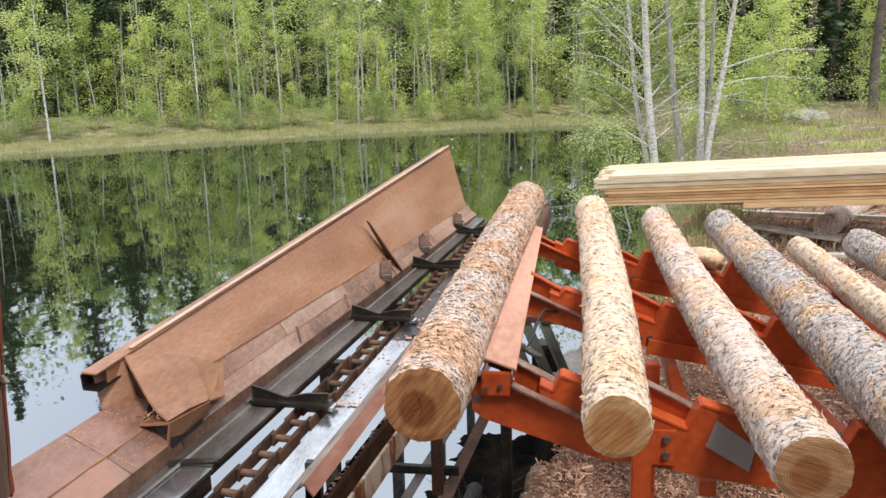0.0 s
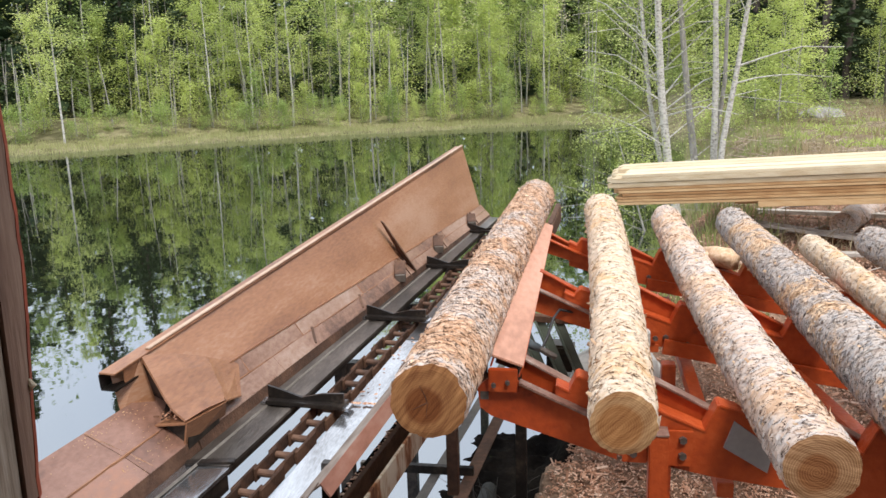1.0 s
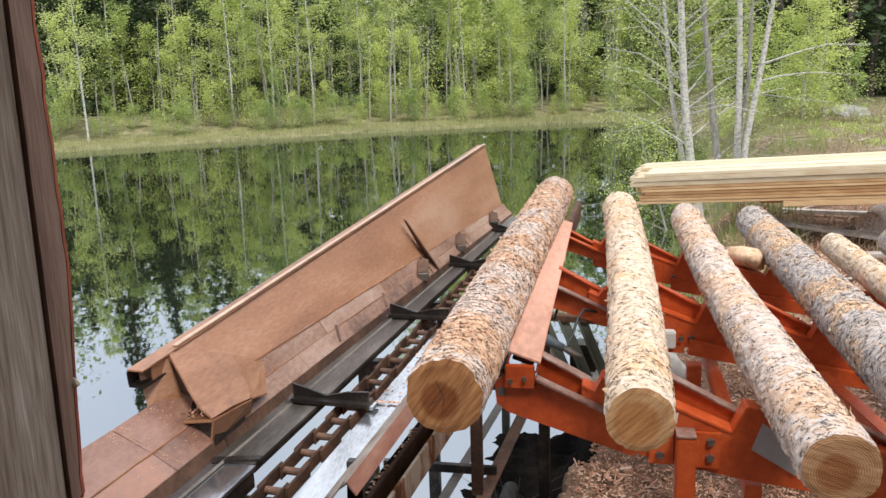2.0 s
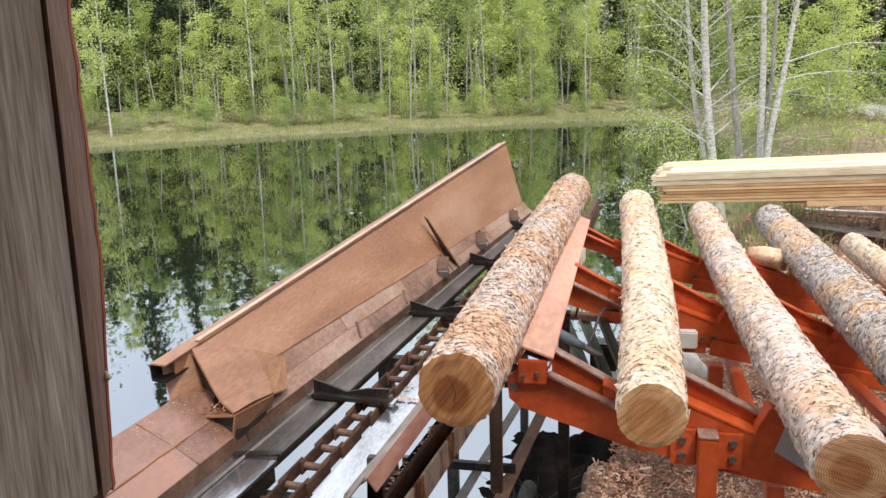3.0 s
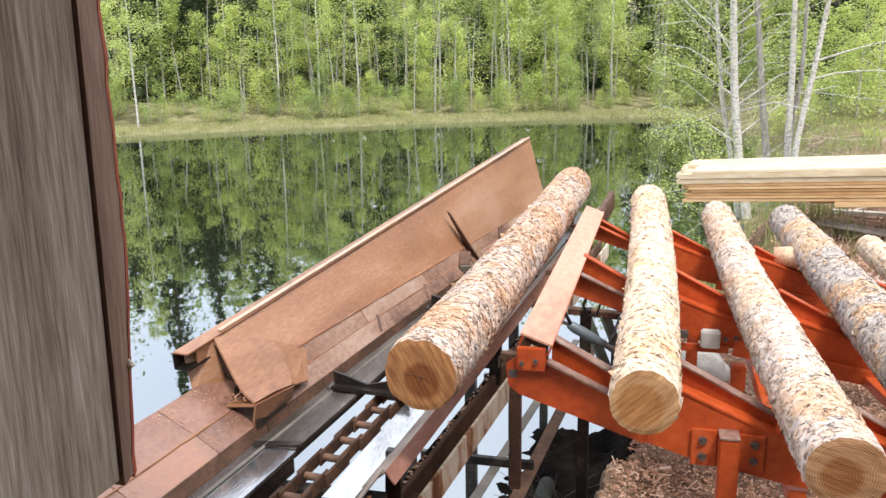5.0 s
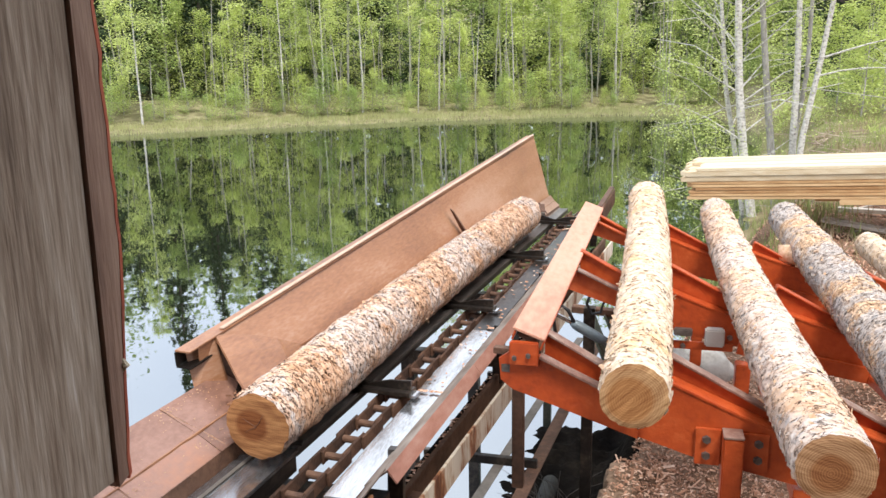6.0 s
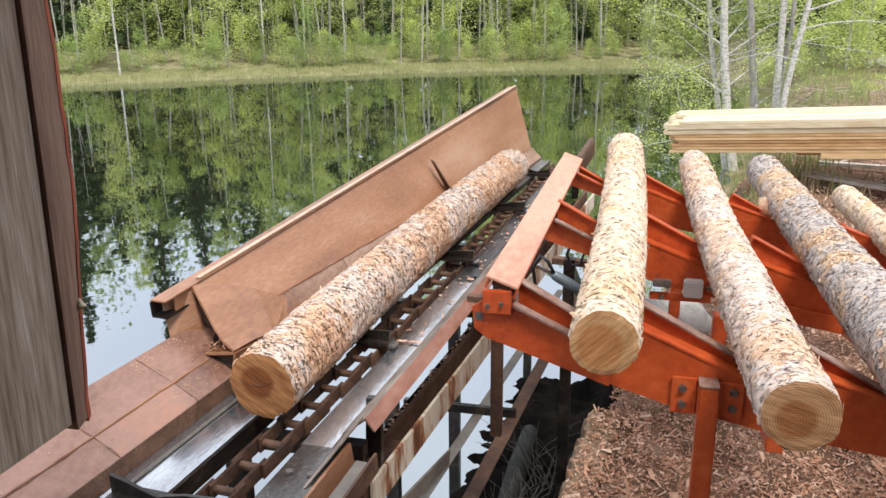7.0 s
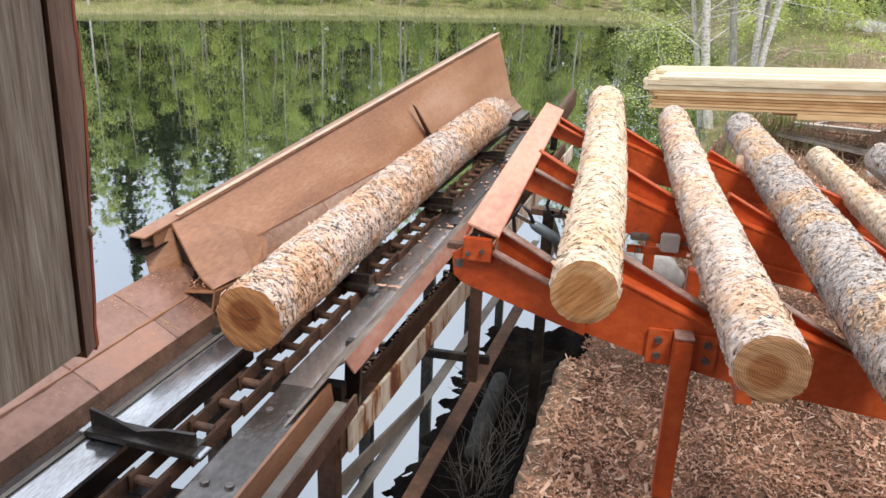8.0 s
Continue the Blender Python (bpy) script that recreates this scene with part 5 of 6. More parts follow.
def forest():
    rnd = random.Random(77)
    kinds = {
        "birch": [tree("birch_tree", h, 100 + i, BIRCH, LEAF_Y, 5600, 0.042, 0.22, 1.7, 0.056) for i, h in enumerate((10.5, 9.0, 11.5))],
        "sapling": [tree("young_birch", h, 200 + i, GREYBARK, LEAF_Y, 4200, 0.036, 0.05, 1.2, 0.03) for i, h in enumerate((4.2, 5.5, 3.4))],
        "alder": [tree("alder_tree", h, 300 + i, GREYBARK, LEAF_G, 6000, 0.045, 0.05, 1.9, 0.06) for i, h in enumerate((8.0, 10.0, 6.5))],
        "shrub": [tree("leafy_shrub", h, 350 + i, GREYBARK, LEAF_G if i else LEAF_Y, 2600, 0.034, 0.02, 1.0, 0.02, 0, 30) for i, h in enumerate((2.2, 1.7, 2.8))],
        "spruce": [spruce(h, 400 + i) for i, h in enumerate((11.0, 14.0))],
    }
    labels = {"birch": ("slender white-stemmed birch in fresh spring leaf", "tree"), "sapling": ("young birch in bright yellow-green leaf", "tree"),
              "alder": ("bushy alder in mid-green spring leaf", "tree"), "spruce": ("dark green spruce in the wood", "tree"), "shrub": ("leafy green shrub at the foot of the wood", "shrub")}
    for k, obs in kinds.items():
        for o in obs:
            tagged(o, *labels[k], "trees of the far shore")
    used = {k: 0 for k in kinds}

    def plant(k, x, y, s):
        if x < -12 and k != "shrub":
            s *= 0.9
        obs = kinds[k]
        i = used[k]
        used[k] += 1
        m = Matrix.Translation((x, y, land(x, y) - 0.03)) @ Matrix.Rotation(rnd.uniform(0, 6.283), 4, 'Z')
        o = obs[i % len(obs)]
        if i < len(obs):
            o.matrix_basis = m
        else:
            o = copy_thing(o, m)
        o.scale = (s, s, s * rnd.uniform(0.92, 1.1))

    for x, y in ((-18.1, 26.2), (-14.6, 30.6), (-13.3, 31.6), (-11.7, 31.9), (-10.6, 35.0), (-9.3, 35.8), (-7.0, 37.2), (-4.3, 37.4), (-1.8, 36.7)):
        plant("birch", x, y, rnd.uniform(0.75, 0.9))
    for i in range(16):
        x, y = far_point(0.02 + 0.9 * (i + rnd.uniform(0.1, 0.9)) / 16, rnd.uniform(6, 12))
        plant("birch", x, y, rnd.uniform(0.65, 0.95))
    for i in range(110):
        x, y = far_point(0.12 + 0.76 * (i + rnd.random()) / 110, rnd.uniform(1.7, 3.6))
        plant("shrub", x, y, rnd.uniform(0.35, 0.85))
    for i in range(60):
        x, y = far_point(0.06 + 0.84 * (i + rnd.random()) / 60, rnd.uniform(3.0, 8.0))
        plant("sapling", x, y, rnd.uniform(0.7, 1.4))
    for i in range(80):
        x, y = far_point(0.02 + 0.95 * (i + rnd.random()) / 80, rnd.uniform(5.5, 17))
        plant("alder", x, y, rnd.uniform(0.7, 1.2))
    for i in range(26):
        x, y = far_point(0.98 * (i + rnd.random()) / 26, rnd.uniform(12, 24))
        plant("spruce", x, y, rnd.uniform(0.65, 0.95))
    for i in range(18):
        x, y = far_point(0.24 + 0.3 * (i + rnd.random()) / 18, rnd.uniform(7, 12))
        plant("spruce", x, y, rnd.uniform(0.72, 0.98))
    # wood behind the right bank
    for x, y in ((5.5, 29.5), (7.2, 31.5), (8.6, 30), (10, 32), (11.4, 30.5), (13, 31.5), (14.6, 30.2), (6.4, 33.5), (16.5, 31)):
        plant("spruce", x, y, rnd.uniform(0.9, 1.15))
    for x, y in ((5.4, 19.9), (3.4, 20.2), (4.4, 22.6), (7.9, 22.8), (8.8, 24.6), (5.8, 25.4), (10.2, 23.2), (3.2, 23.4), (9.4, 20.4)):
        plant("shrub", x, y, rnd.uniform(0.3, 0.7))
    for x, y in ((4.3, 19.9), (4.9, 20.6), (4.0, 21.0)):
        plant("sapling", x, y, 0.75)
    for i in range(14):
        plant("alder", rnd.uniform(4, 30), rnd.uniform(33, 46), rnd.uniform(0.8, 1.2))
    for i in range(20):
        plant("spruce", rnd.uniform(3, 34), rnd.uniform(32, 52), rnd.uniform(0.9, 1.2))
    for x, y in ((4.6, 21.5), (5.4, 24), (3.9, 26), (8.6, 27), (12, 26), (10.2, 30)):
        plant("sapling", x, y, rnd.uniform(0.8, 1.1))
    for x, y in ((13, 23), (7.8, 31)):
        plant("birch", x, y, 1.1)
    for i, (x, y, r, h) in enumerate(((8.35, 25.0, 0.14, 12.0), (7.6, 29.0, 0.14, 13.0), (5.9, 30.0, 0.12, 12.0))):
        p = tree("pine_tree", h, 450 + i, DARKBARK, LEAF_D, 6000, 0.06, 0.34, 2.4, r)
        p.location = (x, y, land(x, y) - 0.03)
        tagged(p, "tall dark-stemmed pine at the wood's edge", "tree", "pines behind the bank")


forest()


def far_wood():
    """The closed canopy of the wood further in."""
    rnd = random.Random(88)
    pts = []
    for _ in range(95000):
        s = rnd.random()
        inland = rnd.uniform(11, 26)
        x, y = far_point(-0.1 + 1.15 * s, inland)
        top = 8.2 - 1.1 * smooth01(-9, -14, x) + 4.0 * fbm(x * 0.25, y * 0.25, 2) + 0.18 * inland
        pts.append((x, y, land(x, y) + top * rnd.random() ** 0.8))
    # dark quads close the sky gaps and paint the shade inside the wood
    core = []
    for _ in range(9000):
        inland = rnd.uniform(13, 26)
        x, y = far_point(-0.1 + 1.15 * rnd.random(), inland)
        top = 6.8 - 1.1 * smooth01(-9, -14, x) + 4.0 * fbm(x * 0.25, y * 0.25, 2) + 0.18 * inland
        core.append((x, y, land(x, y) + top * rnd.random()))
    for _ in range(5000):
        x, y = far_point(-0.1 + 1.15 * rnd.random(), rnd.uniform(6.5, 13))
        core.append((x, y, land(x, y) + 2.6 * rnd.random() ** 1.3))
    # extra dark quads on the left, added to darken the pond's reflection
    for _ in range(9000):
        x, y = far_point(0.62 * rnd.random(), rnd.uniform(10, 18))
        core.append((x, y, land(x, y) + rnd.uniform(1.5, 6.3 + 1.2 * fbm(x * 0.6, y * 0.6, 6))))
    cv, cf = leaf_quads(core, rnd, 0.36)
    tagged(raw("wood_interior", cv, cf, LEAF_D), "dark quads filling the wood and painting the shade inside it", "woods", kind="stuff")
    bm = bmesh.new()
    for _ in range(300):
        x, y = far_point(0.1 + 0.8 * rnd.random(), rnd.uniform(2.2, 9))
        z, h = land(x, y), rnd.uniform(1.8, 5.0)
        dx, dy, r = rnd.gauss(0, 0.06) * h, rnd.gauss(0, 0.06) * h, rnd.uniform(0.016, 0.036)
        tube([(x, y, z - 0.1), (x + dx * 0.4 + rnd.gauss(0, 0.04), y + dy * 0.4, z + h * 0.5), (x + dx, y + dy, z + h)], [r, r * 0.8, r * 0.3], 5, bm, cap=False)
    tagged(link("thin_stems", bm, GREYBARK), "crowd of thin grey stems at the wood's edge", "saplings", kind="stuff")
    v, f = leaf_quads(pts, rnd, 0.125)
    tagged(raw("far_wood", v, f, LEAF_G), "closed green canopy of the wood beyond", "woods", kind="stuff")


far_wood()


def birch_clump():
    """The leaning birches at the water's edge, each stem a tree of its own."""
    stems = (
        ((1.46, 13.4), 0.078, CLUMPBARK, ((0.0, 0.0), (-0.17, 0.85), (-0.29, 1.75), (-0.37, 2.65), (-0.5, 5.0), (-0.6, 8.0)),
         (((-0.18, 0.42), (-1.42, 0.38), 0.016, 500), ((-0.27, 1.2), (-1.45, 1.8), 0.016, 700), ((-0.08, 0.55), (0.42, 1.25), 0.02, 0), ((-0.3, 1.9), (-1.5, 2.5), 0.014, 700), ((-0.2, 0.9), (-1.1, 0.75), 0.012, 400))),
        ((1.36, 13.6), 0.046, CLUMPBARK, ((0.0, 0.0), (-0.17, 0.98), (-0.30, 1.4), (-0.44, 2.48), (-0.7, 5.0), (-0.9, 8.0)), (((-0.35, 1.8), (-1.5, 1.5), 0.012, 600),)),
        ((1.83, 13.7), 0.066, GREYBARK, ((0.0, 0.0), (-0.05, 0.47), (-0.18, 1.39), (-0.31, 2.32), (-0.6, 5.0), (-0.8, 8.0)), ()),
        ((2.0, 13.4), 0.058, CLUMPBARK, ((0.0, 0.0), (-0.02, 0.37), (-0.04, 1.74), (-0.08, 2.62), (-0.15, 5.0), (-0.2, 8.0)), ()),
        ((1.95, 13.55), 0.042, GREYBARK, ((0.0, 0.0), (0.05, 0.92), (0.16, 1.83), (0.15, 2.62), (0.2, 5.0), (0.3, 8.0)), ()),
        ((2.02, 13.25), 0.05, CLUMPBARK, ((0.0, 0.0), (0.03, 0.84), (0.2, 1.91), (0.28, 2.61), (0.6, 5.0), (0.9, 8.0)),
         (((0.22, 1.85), (1.5, 1.92), 0.014, 0), ((0.25, 2.1), (1.65, 2.36), 0.016, 0))),
    )
    for i, ((x, y), r, bark, route, arms) in enumerate(stems):
        t = tree("birch_tree", 8.0, 500 + i, bark, LEAF_Y, 8000 if i < 2 else 4200, 0.017, 0.16 if i < 2 else 0.36, 2.0, r, 0.0, 46 if i < 2 else 30, route, arms)
        t.location = (x, y, land(x, y) - 0.03)
        tagged(t, "leaning pale-stemmed birch at the water's edge", "tree", "birches on the bank")
    b = tree("leafy_bush", 1.9, 600, GREYBARK, LEAF_Y, 3000, 0.014, 0.1, 1.3, 0.02, -0.3)
    b.location = (0.95, 12.6, land(0.95, 12.6) - 0.05)
    tagged(b, "light green bush hanging over the water", "bush")


birch_clump()


def blades(name, spots, rnd, h0, h1, w, material, label, lean=0.25):
    v, f = [], []
    for x, y, z in spots:
        h, a = rnd.uniform(h0, h1), rnd.uniform(0, 6.283)
        dx, dy = math.cos(a) * w, math.sin(a) * w
        lx, ly = rnd.gauss(0, lean) * h, rnd.gauss(0, lean) * h
        b = len(v)
        v += [(x - dx, y - dy, z - 0.02), (x + dx, y + dy, z - 0.02), (x + dx * 0.6 + lx * 0.4, y + dy * 0.6 + ly * 0.4, z + h * 0.6), (x + lx, y + ly, z + h), (x - dx * 0.6 + lx * 0.4, y - dy * 0.6 + ly * 0.4, z + h * 0.6)]
        f += [(b, b + 1, b + 2, b + 4), (b + 4, b + 2, b + 3)]
    return tagged(raw(name, v, f, material), label, "grass", kind="stuff")


def verges():
    rnd = random.Random(9)
    spots = []
    for _ in range(30000):
        s = rnd.uniform(0.1, 0.85)
        x, y = far_point(s, rnd.uniform(-0.2, 2.4))
        spots.append((x, y, max(WATER_Z - 0.05, land(x, y))))
    blades("reeds", spots, rnd, 0.08, 0.2, 0.010, REED, "belt of yellow-green reeds along the far shore", 0.2)
    spots = []
    while len(spots) < 9000:
        y = rnd.uniform(5.5, 26)
        x = along(BANK, y) + rnd.uniform(-0.3, 1.2) * (0.5 + 0.08 * y)
        if fbm(x * 0.8, y * 0.8, 5) > -0.05:
            spots.append((x, y, max(WATER_Z - 0.03, land(x, y))))
    blades("bank_grass", spots, rnd, 0.08, 0.3, 0.004, GRASS, "thin green grass on the bank")
    spots = []
    while len(spots) < 12000:
        x, y = rnd.uniform(1.0, 14), rnd.uniform(7.0, 27)
        if x > along(BANK, y) + 0.4 and fbm(x * 0.5, y * 0.5, 8) > 0.0:
            spots.append((x, y, land(x, y)))
    weeds = []
    while len(weeds) < 3200:
        x, y = rnd.uniform(3.8, 10), rnd.uniform(14.5, 20.5)
        if x > along(BANK, y) + 1.6 and fbm(x * 0.9, y * 0.6, 3) > 0.1:
            weeds.append((x, y, land(x, y)))
    blades("bank_weeds", weeds, rnd, 0.05, 0.15, 0.014, LEAF_Y, "patches of fresh yellow-green weeds", 0.5)
    blades("dry_grass", spots, rnd, 0.08, 0.3, 0.006, DRYGRASS, "dry straw-coloured grass and weeds", 0.5)


verges()


def litter():
    """Bark chips strewn over the bank beside the deck."""
    rnd = random.Random(21)
    v, f = [], []
    n = 0
    while n < 105000:
        y = 2.2 + 8.5 * rnd.random() ** 2.0
        x = rnd.uniform(-0.3, 1.2 + 0.55 * y)
        if x < along(BANK, y) + 0.015 + 0.12 * rnd.random() ** 2:
            continue
        n += 1
        l, w = 0.003 + 0.013 * rnd.random() ** 1.6, rnd.uniform(0.0012, 0.005)
        if rnd.random() < 0.07:
            l, w = l * 2.2, w * 1.8
        elif rnd.random() < 0.012:
            l, w = rnd.uniform(0.02, 0.05), rnd.uniform(0.006, 0.014)
        a, t = rnd.uniform(0, 6.283), rnd.gauss(0, 0.42)
        z = (land(x, y) if x > along(BANK, y) + 0.3 or y > 3.7 else max(0.027, land(x, y))) + 0.003 + 0.008 * rnd.random()
        ca, sa = math.cos(a), math.sin(a)
        b = len(v)
        for lx, wy, h in ((-l, -w, -t * l), (l, -w * 0.7, t * l), (l * 0.9, w, t * l + 0.004), (-l * 0.85, w * 0.9, -t * l + 0.004), (0, 0, 0.007)):
            v.append((x + lx * ca - wy * sa, y + lx * sa + wy * ca, z + h))
        f += [(b, b + 1, b + 4), (b + 1, b + 2, b + 4), (b + 2, b + 3, b + 4), (b + 3, b, b + 4)]
    tagged(raw("bark_chips", v, f, CHIPS), "loose brown bark chips covering the bank", "bark chips", kind="stuff")


litter()


def boulder():
    bm = bmesh.new()
    bmesh.ops.create_icosphere(bm, subdivisions=4, radius=1)
    for v in bm.verts:
        p = v.co
        d = 1 + 0.25 * fbm(p.x * 1.2, p.y * 1.2, p.z * 1.2)
        v.co = Vector((p.x * 0.62 * d, p.y * 0.5 * d, p.z * 0.26 * d))
    o = link("boulder", bm, STONE, smooth=True)
    o.location = (5.95, 22.3, land(5.95, 22.3) - 0.02)
    tagged(o, "grey granite boulder at the wood's edge", "boulder")


boulder()


def bank_edge():
    """The firm edge of the yard above the water."""
    rows = []
    for i in range(91):
        y = 1.9 + 0.02 * i
        x = along(BANK, y) - 0.004 + 0.03 * fbm(3.0, y * 7, 1.0) + 0.012 * fbm(5.0, y * 30, 1.0)
        z = 0.018 + 0.012 * fbm(8.0, y * 9, 2.0)
        rows.append(((x - 0.02, y, -0.5), (x, y, z - 0.06), (x + 0.012, y, z - 0.012), (x + 0.035, y, z), (x + 0.15, y, 0.024), (x + 0.15, y, -0.5)))
    v = [p for r in rows for p in r]
    f = [(a * 6 + k, (a + 1) * 6 + k, (a + 1) * 6 + k + 1, a * 6 + k + 1) for a in range(90) for k in range(5)]
    tagged(raw("yard_edge", v, f, SOIL), "crumbling litter-strewn edge of the yard", "bank edge", kind="structure")


bank_edge()


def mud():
    """Black sheet painting the water's dark reflections between the conveyor and the yard's edge, with puddles."""
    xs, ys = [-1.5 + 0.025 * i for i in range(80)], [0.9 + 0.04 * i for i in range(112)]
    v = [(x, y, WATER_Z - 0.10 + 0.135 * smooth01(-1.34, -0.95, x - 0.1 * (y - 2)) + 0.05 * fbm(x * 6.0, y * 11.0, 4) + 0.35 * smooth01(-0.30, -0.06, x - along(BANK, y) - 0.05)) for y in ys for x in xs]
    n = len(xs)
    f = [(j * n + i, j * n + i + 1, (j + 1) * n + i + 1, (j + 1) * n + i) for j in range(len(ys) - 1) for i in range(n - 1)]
    tagged(raw("mud", v, f, DEBRIS_AND_REFLECTION, smooth=True), "black sheet painting dark reflections at the water's edge, with puddles", "mud", kind="structure")


mud()


def sunken_log():
    o = link("sunken_log", tube([(-0.6, 3.65, -0.6), (-0.59, 4.1, -0.59), (-0.585, 4.55, -0.62)], [0.055, 0.06, 0.05], 14), SUNKEN, smooth=True)
    tagged(o, "dark slimy log lying in the shallows", "log")


sunken_log()


def twigs():
    """Bare twigs rising from the wet margin, too fine to count."""
    rnd = random.Random(31)
    bm = bmesh.new()
    for n in range(15):
        x, y = rnd.uniform(-0.58, -0.36), rnd.uniform(2.4, 4.4)
        for _ in range(7):
            path = [Vector((x + rnd.uniform(-0.05, 0.05), y + rnd.uniform(-0.05, 0.05), -0.66))]
            d = Vector((rnd.uniform(-0.5, 0.5), rnd.uniform(-0.5, 0.5), 1)).normalized()
            for _ in range(6):
                d = (d + Vector((rnd.uniform(-0.4, 0.4), rnd.uniform(-0.4, 0.4), rnd.uniform(-0.35, 0.2)))).normalized()
                path.append(path[-1] + d * rnd.uniform(0.04, 0.1))
            tube(path, [0.0035 - 0.0004 * i for i in range(7)], 4, bm, cap=False)
    tagged(link("dry_brushwood", bm, DEADTWIG), "bare grey twigs rising from the wet margin", "twigs", kind="stuff")


twigs()

def under_deck():
    """The hydraulic ram with its hoses and the green stand below the deck."""
    r = empty("hydraulic_ram", (0, 0, 0))
    tagged(r, "blue-grey hydraulic ram with black hose", "hydraulic ram")
    part("barrel", tube([(-0.35, 3.185, 0.888), (-0.335, 3.19, 0.88), (-0.32, 3.195, 0.87), (-0.25, 3.21, 0.827), (-0.235, 3.212, 0.818), (-0.20, 3.22, 0.798)], [0.012, 0.02, 0.022, 0.022, 0.019, 0.017], 16), CYL, r, "", True)
    part("rod", tube([(-0.42, 3.17, 0.93), (-0.34, 3.19, 0.883)], 0.009, 10), WORN, r)
    part("end_eye", tube([(-0.20, 3.22, 0.798), (-0.17, 3.225, 0.78), (-0.13, 3.23, 0.757)], [0.012, 0.015, 0.012], 10), BOLT, r)
    for pts, w in ((((-0.20, 3.215, 0.806), (-0.185, 3.23, 0.80), (-0.165, 3.26, 0.84), (-0.145, 3.31, 0.90), (-0.12, 3.36, 0.925), (-0.05, 3.4, 0.90), (0.04, 3.41, 0.87)), 0.006),
                   (((-0.34, 3.18, 0.895), (-0.36, 3.15, 0.95), (-0.39, 3.13, 0.98), (-0.42, 3.15, 0.92), (-0.42, 3.25, 0.8), (-0.38, 3.36, 0.68), (-0.32, 3.42, 0.66)), 0.008),
                   (((-0.30, 3.42, 0.93), (-0.26, 3.44, 0.96), (-0.23, 3.45, 0.92), (-0.25, 3.46, 0.85), (-0.29, 3.46, 0.84), (-0.31, 3.45, 0.89), (-0.29, 3.44, 0.95)), 0.007)):
        part("hose", tube(pts, w, 8), RUBBER, r, "", True)
    g = empty("green_stand", (0, 0, 0))
    tagged(g, "grey-green painted steel stand below the deck", "stand")
    for x in (-0.335, -0.245, -0.157):
        part("leg", angle_bar((x, 3.72, 0.76), (x + 0.15, 3.70, 0.40), 0.04, 0.03, 0.008, up=(0, 1, 0)), GREEN_STEEL, g)
    part("top_bar", bar((-0.40, 3.73, 0.775), (0.02, 3.73, 0.755), 0.05, 0.03), DARK_RUST, g, "rusty top bar")
    part("side_bar", bar((-0.33, 3.66, 0.46), (0.05, 3.65, 0.44), 0.03, 0.03), DARK_RUST, g)
    part("upright", bar((-0.30, 3.5, -0.5), (-0.30, 3.5, 0.86), 0.05, 0.05, up=(0, 1, 0)), BLACK, g, "black steel upright")
    part("motor_box", soft(box(-0.20, -0.06, 3.86, 3.98, 0.44, 0.58, 0), 0.012), BLACK, g, "black motor housing")
    # pale stones on the bank below the deck
    rnd = random.Random(4)
    for x, y, z, q in ((0.08, 4.7, 0.10, 0.20), (0.30, 4.9, 0.08, 0.15), (-0.08, 4.95, 0.02, 0.13)):
        bm = bmesh.new()
        bmesh.ops.create_icosphere(bm, subdivisions=3, radius=q)
        for v in bm.verts:
            v.co *= 1 + 0.35 * fbm(v.co.x * 5 + x * 9, v.co.y * 5, v.co.z * 5)
            v.co.z *= 0.8
        o = link("stone", bm, PALESTONE, smooth=True)
        o.location = (x, y, z)
        tagged(o, "pale grey field stone lying on the bank", "stone", "stones on the bank")


under_deck()


def brushwood():
    """Sticks, a grey plank and branches lying on the bank."""
    rnd = random.Random(57)
    bm = bmesh.new()
    for _ in range(2600):
        y = rnd.uniform(9.0, 24)
        x = along(BANK, y) + 0.6 + (2.0 + 0.5 * y) * rnd.random()
        z = land(x, y)
        a, l = rnd.uniform(0, 6.283), 0.06 + 0.5 * rnd.random() ** 2
        p = Vector((x, y, z + rnd.uniform(0.005, 0.05)))
        q = p + Vector((math.cos(a) * l, math.sin(a) * l, rnd.uniform(-0.02, 0.10)))
        tube([p, p.lerp(q, 0.5) + Vector((0, 0, rnd.uniform(-0.02, 0.03))), q], [0.009, 0.007, 0.003], 4, bm, cap=False)
    tagged(link("brushwood", bm, BROWNTWIG), "scattered grey sticks and lopped branches", "brushwood", kind="stuff")
    for p, q, w, h in (((1.45, 7.9, 0.43), (2.35, 7.5, 0.36), 0.14, 0.03), ((2.0, 7.0, 0.33), (3.4, 6.9, 0.36), 0.1, 0.03), ((1.7, 8.6, 0.4), (3.0, 8.2, 0.42), 0.08, 0.04)):
        tagged(link("old_plank", bar(p, q, w, h), DRIFT), "grey weathered plank lying on the ground", "plank", "old planks")
    for n in range(12):
        x, y = rnd.uniform(1.1, 3.6), rnd.uniform(6.4, 9.2)
        bm = bmesh.new()
        a = rnd.uniform(-0.6, 0.6)
        path = [Vector((x, y, land(x, y) + 0.02))]
        d = Vector((math.cos(a), math.sin(a), 0.12))
        for _ in range(7):
            d = (d + Vector((0, rnd.uniform(-0.3, 0.3), rnd.uniform(-0.16, 0.1)))).normalized()
            path.append(path[-1] + d * rnd.uniform(0.08, 0.16))
        tube(path, [0.014 - 0.0015 * i for i in range(8)], 6, bm)
        for k in (2, 4, 5):
            e = path[k] + Vector((rnd.uniform(-0.1, 0.2), rnd.uniform(-0.2, 0.2), rnd.uniform(0.03, 0.15)))
            tube([path[k], e], [0.006, 0.002], 5, bm)
        tagged(link("fallen_branch", bm, DRIFT), "bare grey fallen branch", "branch", "fallen branches")


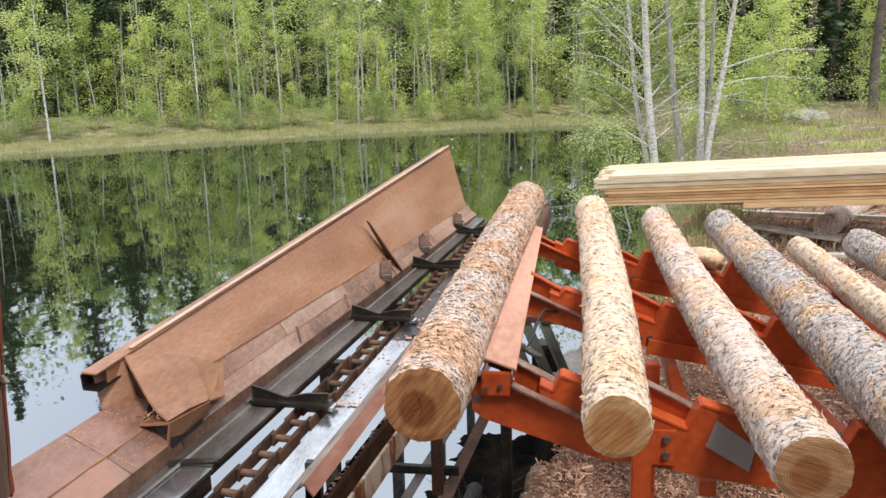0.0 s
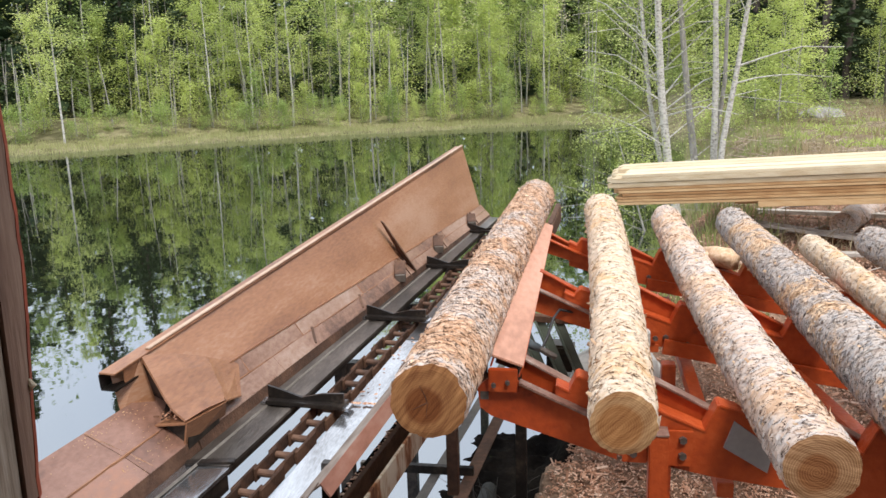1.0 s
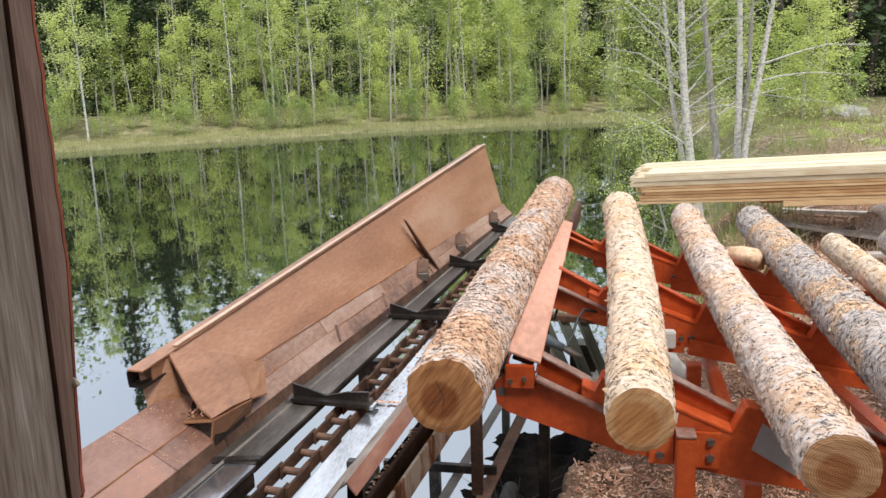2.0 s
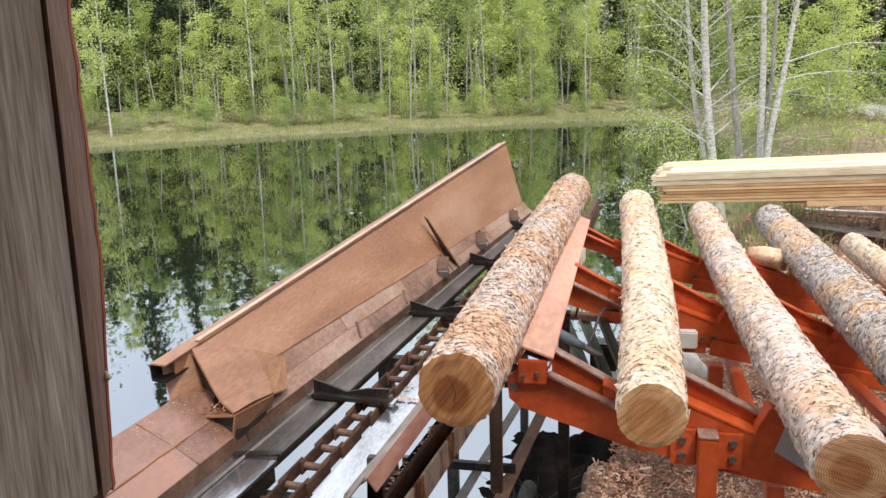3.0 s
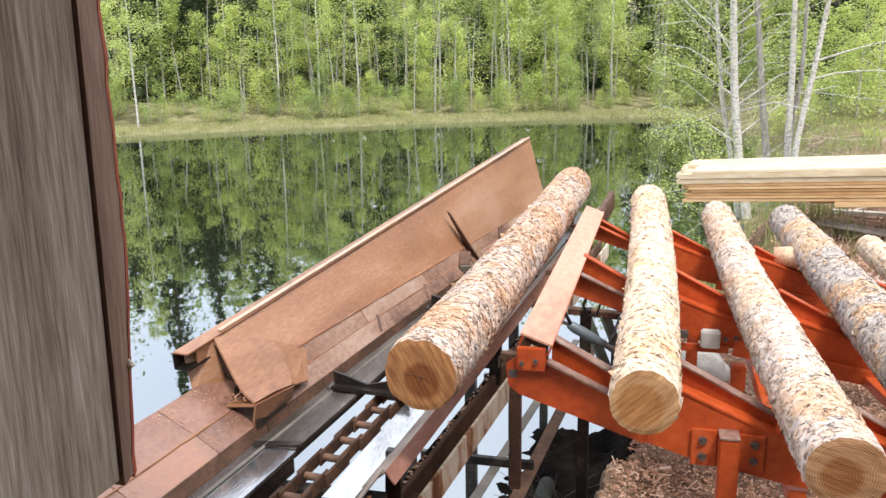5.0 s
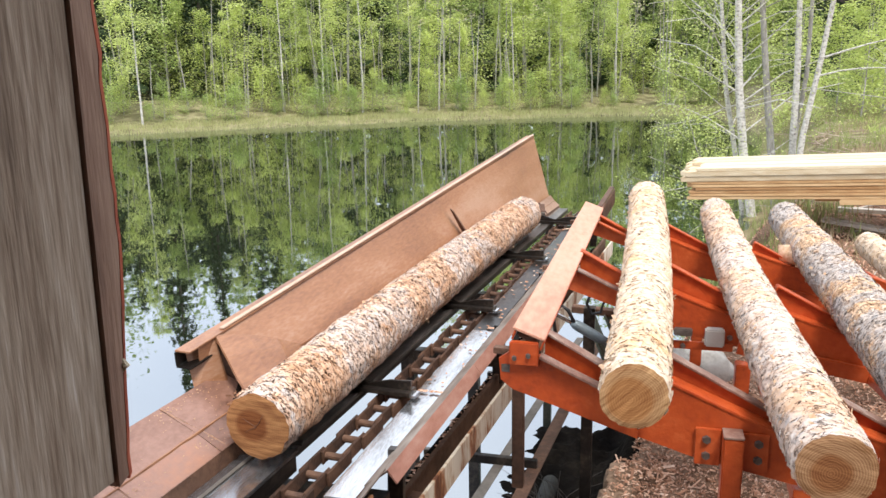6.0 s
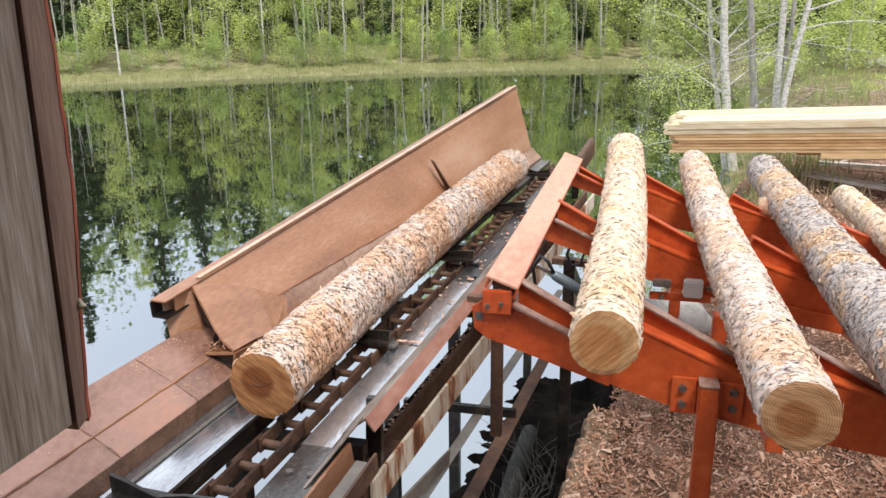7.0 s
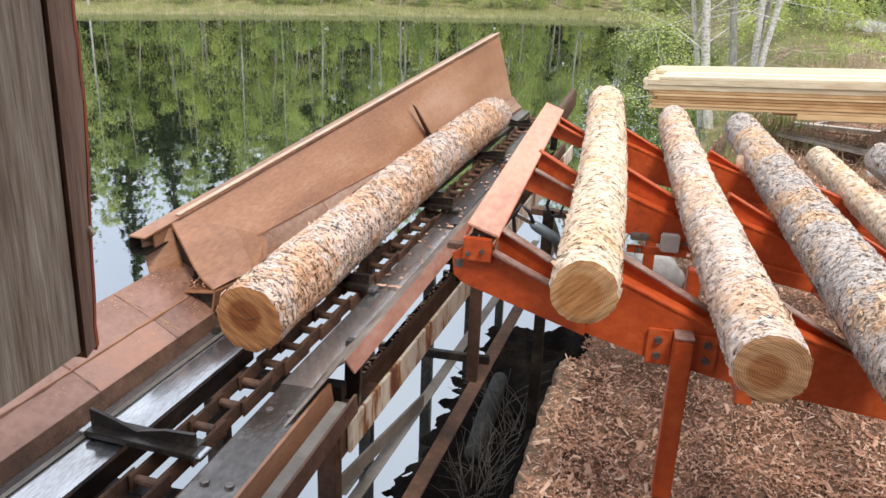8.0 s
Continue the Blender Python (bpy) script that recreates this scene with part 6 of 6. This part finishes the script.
brushwood()

# ---------------------------------------------------------------- movement
SLIDE = ((0.0, 0.0, 0.0), (0.5, -0.013, 0.006), (1.0, -0.027, 0.012), (1.5, -0.042, 0.018), (3.0, -0.080, 0.033), (3.5, -0.097, 0.039),
         (4.0, -0.112, 0.046), (4.5, -0.127, 0.052), (5.0, -0.147, 0.06), (5.5, -0.165, 0.066), (6.0, -0.179, 0.071), (6.5, -0.189, 0.074), (7.0, -0.196, 0.075), (7.5, -0.199, 0.075), (8.0, -0.202, 0.075))


def motions():
    # its far end lags a little behind the near end
    walk(RACK, [(t, pose(0.006 + 1.22 * x, 0, z - 0.013 - 0.006 * t / 8, 0, 0, 5.4 * x)) for t, x, z in SLIDE])
    for key in "bcdef":
        near, far = Vector(LOGS[key][0]), Vector(LOGS[key][1])
        rows = []
        for t, x, z in SLIDE:
            d = Vector((x * 1.03, 0, z * (1.0 if key == "b" else 0.65 if t < 5 else 0.28)))
            sag = Vector((0.09 * x, 0, 0.18 * x)) if key == "b" else Vector((0, 0, 0))
            rows.append((t, log_pose(near + d, far + d + sag)))
        walk(LOG[key], rows)
    near, far = Vector(LOGS["a"][0]), Vector(LOGS["a"][1])
    rows = []
    for t, x, z in SLIDE:
        if t <= 4.5:
            d = Vector((x, 0, z * 0.95))
            rows.append((t, log_pose(near + d, far + d, x * 20)))
    fall = ((4.7, -0.52, 1.172, -0.43, 1.165, -8), (4.9, -0.58, 1.16, -0.48, 1.16, -40), (5.1, -0.68, 1.10, -0.555, 1.11, -95), (5.3, -0.80, 1.02, -0.64, 1.03, -150), (5.5, -0.93, 0.96, -0.75, 0.97, -205), (5.65, -0.99, 0.94, -0.82, 0.94, -240),
            (5.8, -0.985, 0.938, -0.80, 0.925, -262), (5.9, -1.08, 0.935, -0.83, 0.925, -290), (6.0, -1.13, 0.93, -0.845, 0.925, -305), (6.1, -1.09, 0.932, -0.83, 0.925, -290), (6.2, -1.025, 0.938, -0.80, 0.925, -270),
            (6.5, -0.955, 0.94, -0.775, 0.925, -248), (6.75, -1.0, 0.922, -0.79, 0.925, -262), (7.0, -1.045, 0.907, -0.81, 0.925, -276), (7.5, -1.02, 0.918, -0.80, 0.925, -270), (8.0, -1.025, 0.927, -0.80, 0.925, -271))
    for t, xn, zn, xf, zf, roll in fall:
        rows.append((t, log_pose((xn, 1.95, zn), (xf, 5.55, zf), roll)))
    walk(LOG["a"], rows)


motions()
